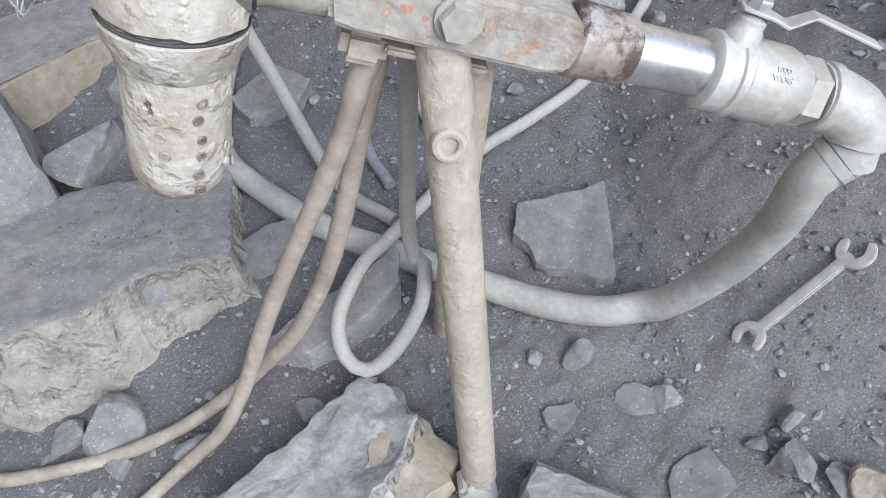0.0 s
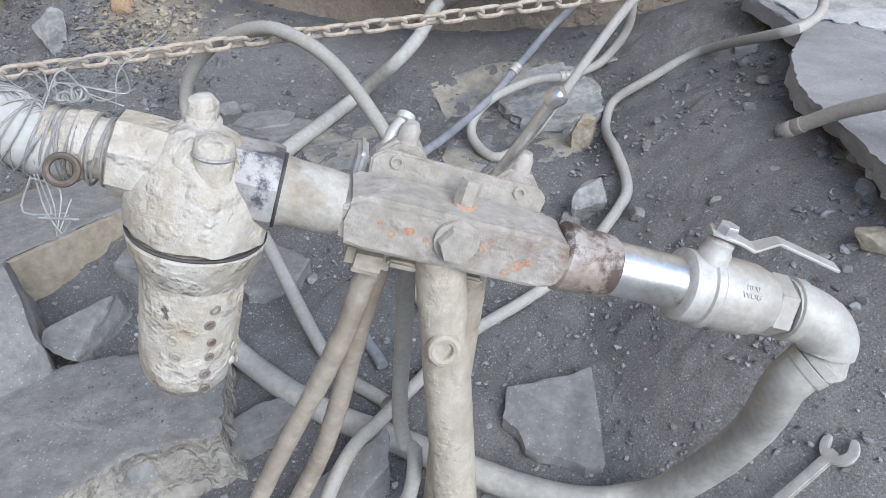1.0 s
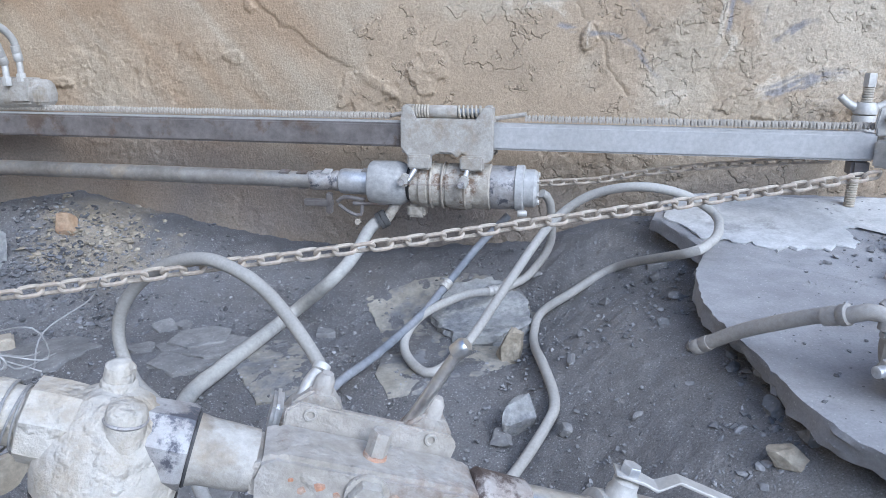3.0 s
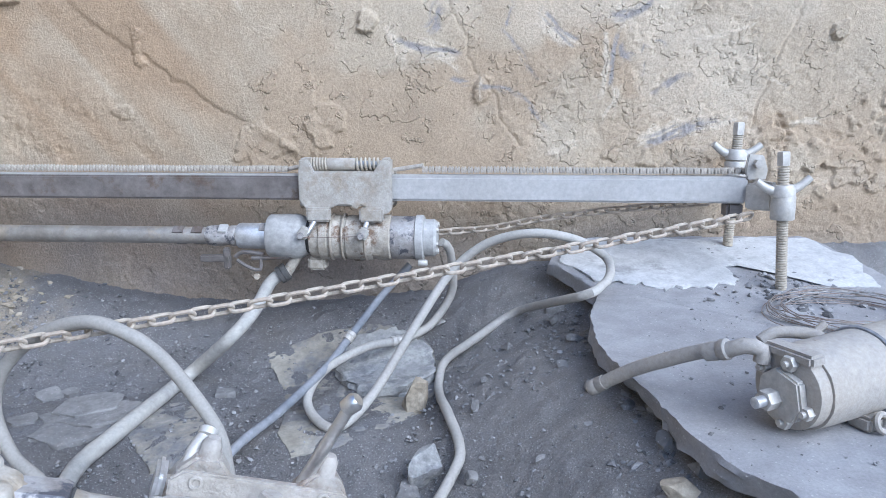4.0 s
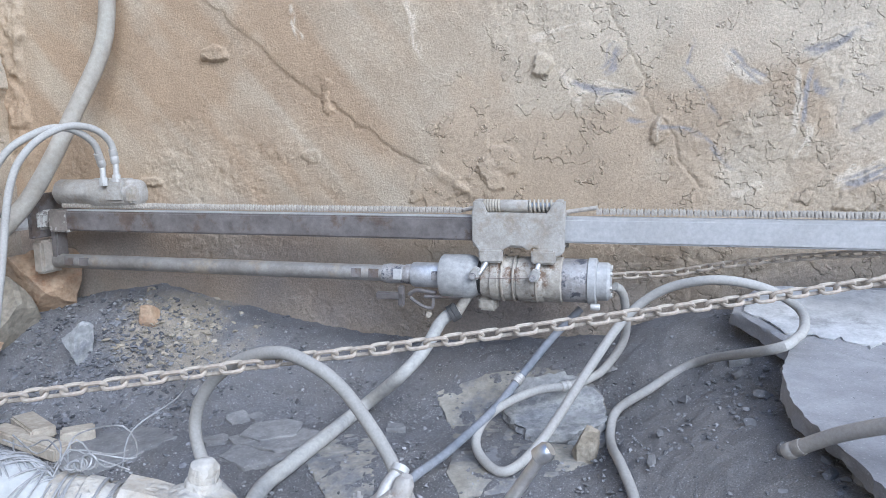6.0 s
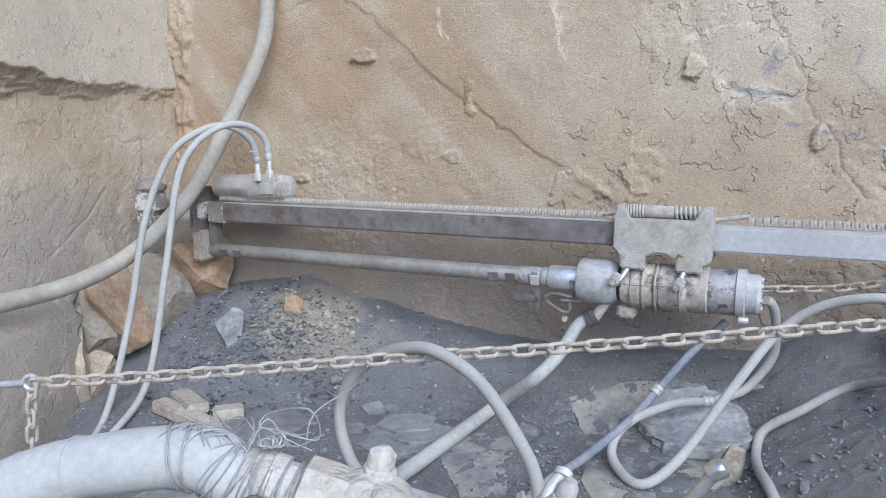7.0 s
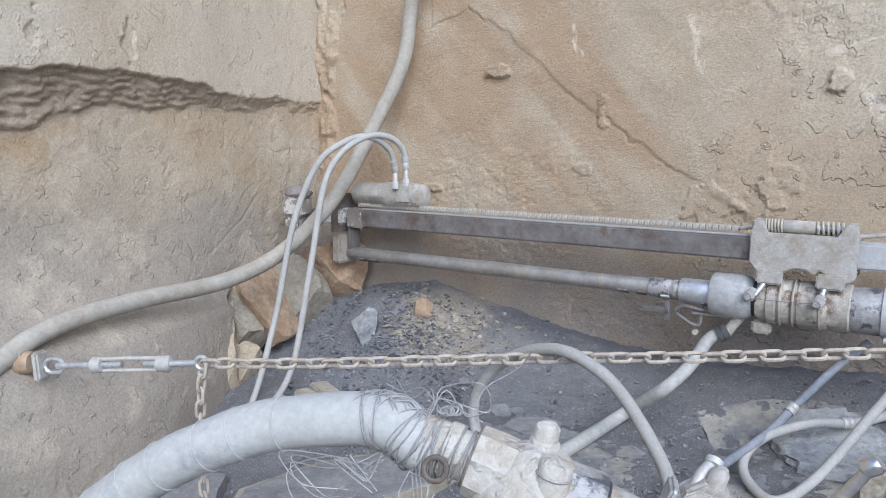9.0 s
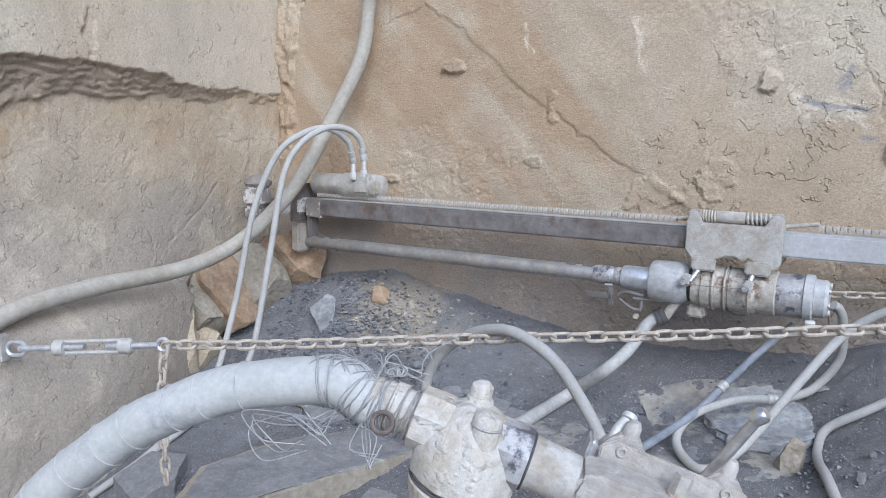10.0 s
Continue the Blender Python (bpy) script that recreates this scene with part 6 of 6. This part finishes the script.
stone(-1.86, 2.41, (0.3, 0.26, 0.3), 176, M_STONE_RUST, 0.1, 15, "rust-stained rock under the rail end", z=0.27)
for i, (x, y, z, size) in enumerate(((-1.99, 1.78, 0.0, (0.28, 0.26, 0.34)), (-2.02, 1.9, 0.1, (0.3, 0.24, 0.36)), (-2.03, 2.04, 0.17, (0.32, 0.28, 0.3)), (-1.98, 2.19, 0.1, (0.28, 0.26, 0.36)), (-1.97, 1.84, -0.06, (0.2, 0.22, 0.2)))):
    stone(x, y, size, 180 + i, M_STONE_RUST if i == 2 else M_STONE_TAN if i % 2 else M_WALL2, 0.0, 20 * i, "tan broken rock wedged in the corner", z=z)
slab("rock_slab", [(-1.58, 1.16), (-1.40, 1.10), (-1.36, 1.22), (-1.42, 1.32), (-1.56, 1.30)], on_ground(0.05), 0.07, M_STONE, "angular grey stone plate below the chain", 24, 0.005, 0.015, 0.05)
slab("flat_rock", [(-1.15, 1.62), (-0.98, 1.72), (-0.92, 1.86), (-1.05, 1.92), (-1.2, 1.84), (-1.25, 1.7)], on_ground(0.015), 0.04, M_STONE, "flat grey rock bedded in the floor", 25, 0.006, 0.02, 0.04, "rock")

wood = thing("timber_offcut", None, None, "weathered grey timber offcuts lying crossed on the floor", "timber", at=pose(-1.40, 1.775, gnd(-1.40, 1.775) + 0.02))
part("block", box((0.34, 0.06, 0.045), pose(0.03, -0.03, 0.0, 0, 2, -15), 0.006), M_WOOD, wood)
part("block", box((0.24, 0.075, 0.04), pose(-0.04, 0.06, 0.012, 0, -3, -32), 0.006), M_WOOD, wood)
part("block", box((0.10, 0.07, 0.05), pose(0.16, 0.03, 0.006, 0, 0, 40), 0.006), M_WOOD, wood)

# ---- double open-ended wrench ----
wa, wb = Vector(gz(0.692, 0.835, 0.012)), Vector(gz(0.841, 0.931, 0.012))
WF = frame_from((wa + wb) / 2, wb - wa)
wr = thing("wrench", None, None, "steel double open-ended wrench lying in the dust", "wrench", at=WF)
WL = (wb - wa).length
bm = bmesh.new()
add_box(bm, (WL - 0.03, 0.021, 0.009), None, 0.003)
add_box(bm, (WL - 0.06, 0.012, 0.0105), None, 0.002)
part("shank", bm, M_ZINC, wr)
for side, ang, sc in ((-1, 208, 1.0), (1, 30, 1.1)):
    pts = []
    R = 0.0275 * sc
    for k in range(15):
        t = radians(50 + 260 * k / 14)
        pts.append((R * math.cos(t), R * math.sin(t)))
    pts += [(0.016 * sc, -0.013 * sc), (-0.004 * sc, -0.013 * sc), (-0.012 * sc, -0.005 * sc), (-0.012 * sc, 0.005 * sc), (-0.004 * sc, 0.013 * sc), (0.016 * sc, 0.013 * sc)]
    bm = prism(pts, 0.011, pose(0, 0, 0, 90, 0, 0), 0.0015)
    bmesh.ops.transform(bm, matrix=pose(side * (WL / 2 - 0.008), 0, 0, 0, 0, ang), verts=bm.verts)
    part("jaw", bm, M_ZINC, wr, "open wrench jaw")

# ---- air motor lying on the shelf ----
AD = Vector((0.90, 0.43, 0.03)).normalized()
AM = frame_from((1.085, 1.215, 0.262), AD)
am = thing("air_motor", None, None, "dust-covered cylindrical air motor lying on the rock shelf", "motor", at=AM)
part("casing", lathe([(0.028, 0.07), (0.03, 0.08), (0.05, 0.082), (0.2, 0.083), (0.45, 0.083), (0.47, 0.078)], 44, "x", None, jitter=0.0015), M_MOTOR, am, "round dusty casing")
part("end_plate", lathe([(0.0, 0.066), (0.003, 0.074), (0.028, 0.076), (0.032, 0.07)], 36, "x"), M_MOTOR, am, "bolted end plate")
part("inner_flange", prism([(-0.05, -0.02), (-0.035, -0.05), (0.02, -0.056), (0.05, -0.03), (0.045, 0.02), (0.01, 0.045), (-0.04, 0.03)], 0.022, pose(-0.008, 0, 0, 0, 0, 90), 0.004), M_ZINC, am)
part("shaft_nut", hexnut(0.02, 0.03, "x", pose(-0.045, 0.01, -0.015)), M_ZINC, am)
part("shaft", lathe([(-0.068, 0.008), (-0.066, 0.011), (-0.03, 0.011)], 14, "x", pose(0, 0.01, -0.015)), M_STEEL, am)
for k, a in enumerate((35, 100, 205, 265, 325)):
    t = radians(a)
    bm = hexnut(0.016 if k % 2 else 0.013, 0.016, "x", pose(-0.014, 0.058 * math.cos(t), 0.058 * math.sin(t)))
    add_lathe(bm, [(-0.022, 0.006), (-0.012, 0.007)], 10, "x", pose(0, 0.058 * math.cos(t), 0.058 * math.sin(t)))
    part("bolt", bm, M_ZINC, am)
part("port_block", box((0.04, 0.11, 0.024), pose(0.015, 0.0, 0.07), 0.006), M_MOTOR, am, "cast port block")
for x in (0.2, 0.36):
    part("band", ring(0.084, 0.005, pose(x, 0, 0, 0, 90, 0), 40, 6), M_HOSE_BLUE, am, "dark clamp band")
for x in (0.16, 0.33):
    bm = box((0.05, 0.05, 0.03), pose(x, -0.05, -0.075), 0.006)
    add_ring(bm, 0.016, 0.006, pose(x, -0.082, -0.068, 70, 0, 0), 18, 7)
    part("foot", bm, M_MOTOR, am, "cast mounting foot")
hose([(1.051, 1.25, 0.305), (1.05, 1.25, 0.328), (1.022, 1.262, 0.333), (0.997, 1.28, 0.318), (0.958, 1.33, 0.297), (0.867, 1.42, 0.232), (0.82, 1.465, 0.19), (0.778, 1.5, 0.152)], 0.0155, M_MOTOR, "short stiff hose from the air motor with a steel end", ends=((1, 0.04, 0.0175, M_MOTOR, "steel hose end"),))
hose([(1.107, 1.25, 0.292), (1.106, 1.25, 0.316), (1.13, 1.25, 0.326), (1.182, 1.26, 0.322), (1.268, 1.28, 0.312), (1.36, 1.29, 0.29), (1.6, 1.25, 0.24), (1.9, 1.15, 0.19)], 0.0165, M_MOTOR, "dusty hose lying along the air motor")
for p, q in (((1.0, 1.279, 0.321), (0.965, 1.318, 0.30)), ((1.145, 1.253, 0.326), (1.2, 1.263, 0.32))):
    bm = lathe([(0, 0.018), (0.003, 0.021), (0.016, 0.021), (0.02, 0.018), (0.03, 0.0195), (0.05, 0.0185)], 16, "x", frame_from(p, Vector(q) - Vector(p)))
    thing("hose_union", bm, M_MOTOR, "dusty steel hose union on the motor hose", "hose fitting", group="hose unions")

# coil of thin wire and a cast hook on the shelf
coil = thing("wire_coil", None, None, "loose coil of thin rusty wire on the rock shelf", "wire")
rgc = random.Random(9)
for k in range(13):
    rx, ry = rgc.uniform(0.15, 0.2), rgc.uniform(0.11, 0.15)
    cx, cy = 1.50 + rgc.uniform(-0.02, 0.02), 1.82 + rgc.uniform(-0.02, 0.02)
    ph = rgc.uniform(0, 6.3)
    pts = []
    for j in range(37):
        t = 2 * math.pi * j / 36
        x, y = cx + rx * math.cos(t), cy + ry * math.sin(t)
        pts.append((x, y, big_top(x, y) + 0.006 + 0.03 * (0.5 + 0.5 * math.sin(t + ph)) * rgc.uniform(0.8, 1.0)))
    part("strand", tube(pts, 0.0013, 5, smooth=False), M_WIRE_DARK if k % 3 else M_WIRE, coil)
hk = thing("cast_hook", None, None, "dusty cast steel hook handle lying by the air motor", "hook")
zt = big_top(1.25, 1.55)
bm = tube([(1.17, 1.545, zt + 0.05), (1.20, 1.55, zt + 0.068), (1.25, 1.55, zt + 0.068), (1.30, 1.54, zt + 0.06), (1.31, 1.52, zt + 0.03), (1.26, 1.50, zt + 0.016)], 0.014, 12)
add_tube(bm, [(1.285, 1.545, zt + 0.062), (1.32, 1.56, zt + 0.085)], 0.009, 10)
add_tube(bm, [(1.30, 1.54, zt + 0.055), (1.345, 1.54, zt + 0.062)], 0.01, 10)
part("hook", bm, M_MOTOR, hk)
part("rest", box((0.05, 0.03, 0.05), pose(1.30, 1.545, zt + 0.024), 0.006), M_MOTOR, hk)


# ---- what moves ----
def motions():
    """The rod string turns in the drill."""
    rows = []
    n = 50
    for i in range(n + 1):
        t = 10.0 * i / n
        rows.append((t, DF @ pose(0, 0, 0, 90 - ROD_TURN * (t - 8.12), 0, 0)))
    walk(rod, rows)


ROD_TURN = 336.4  # degrees a second
motions()
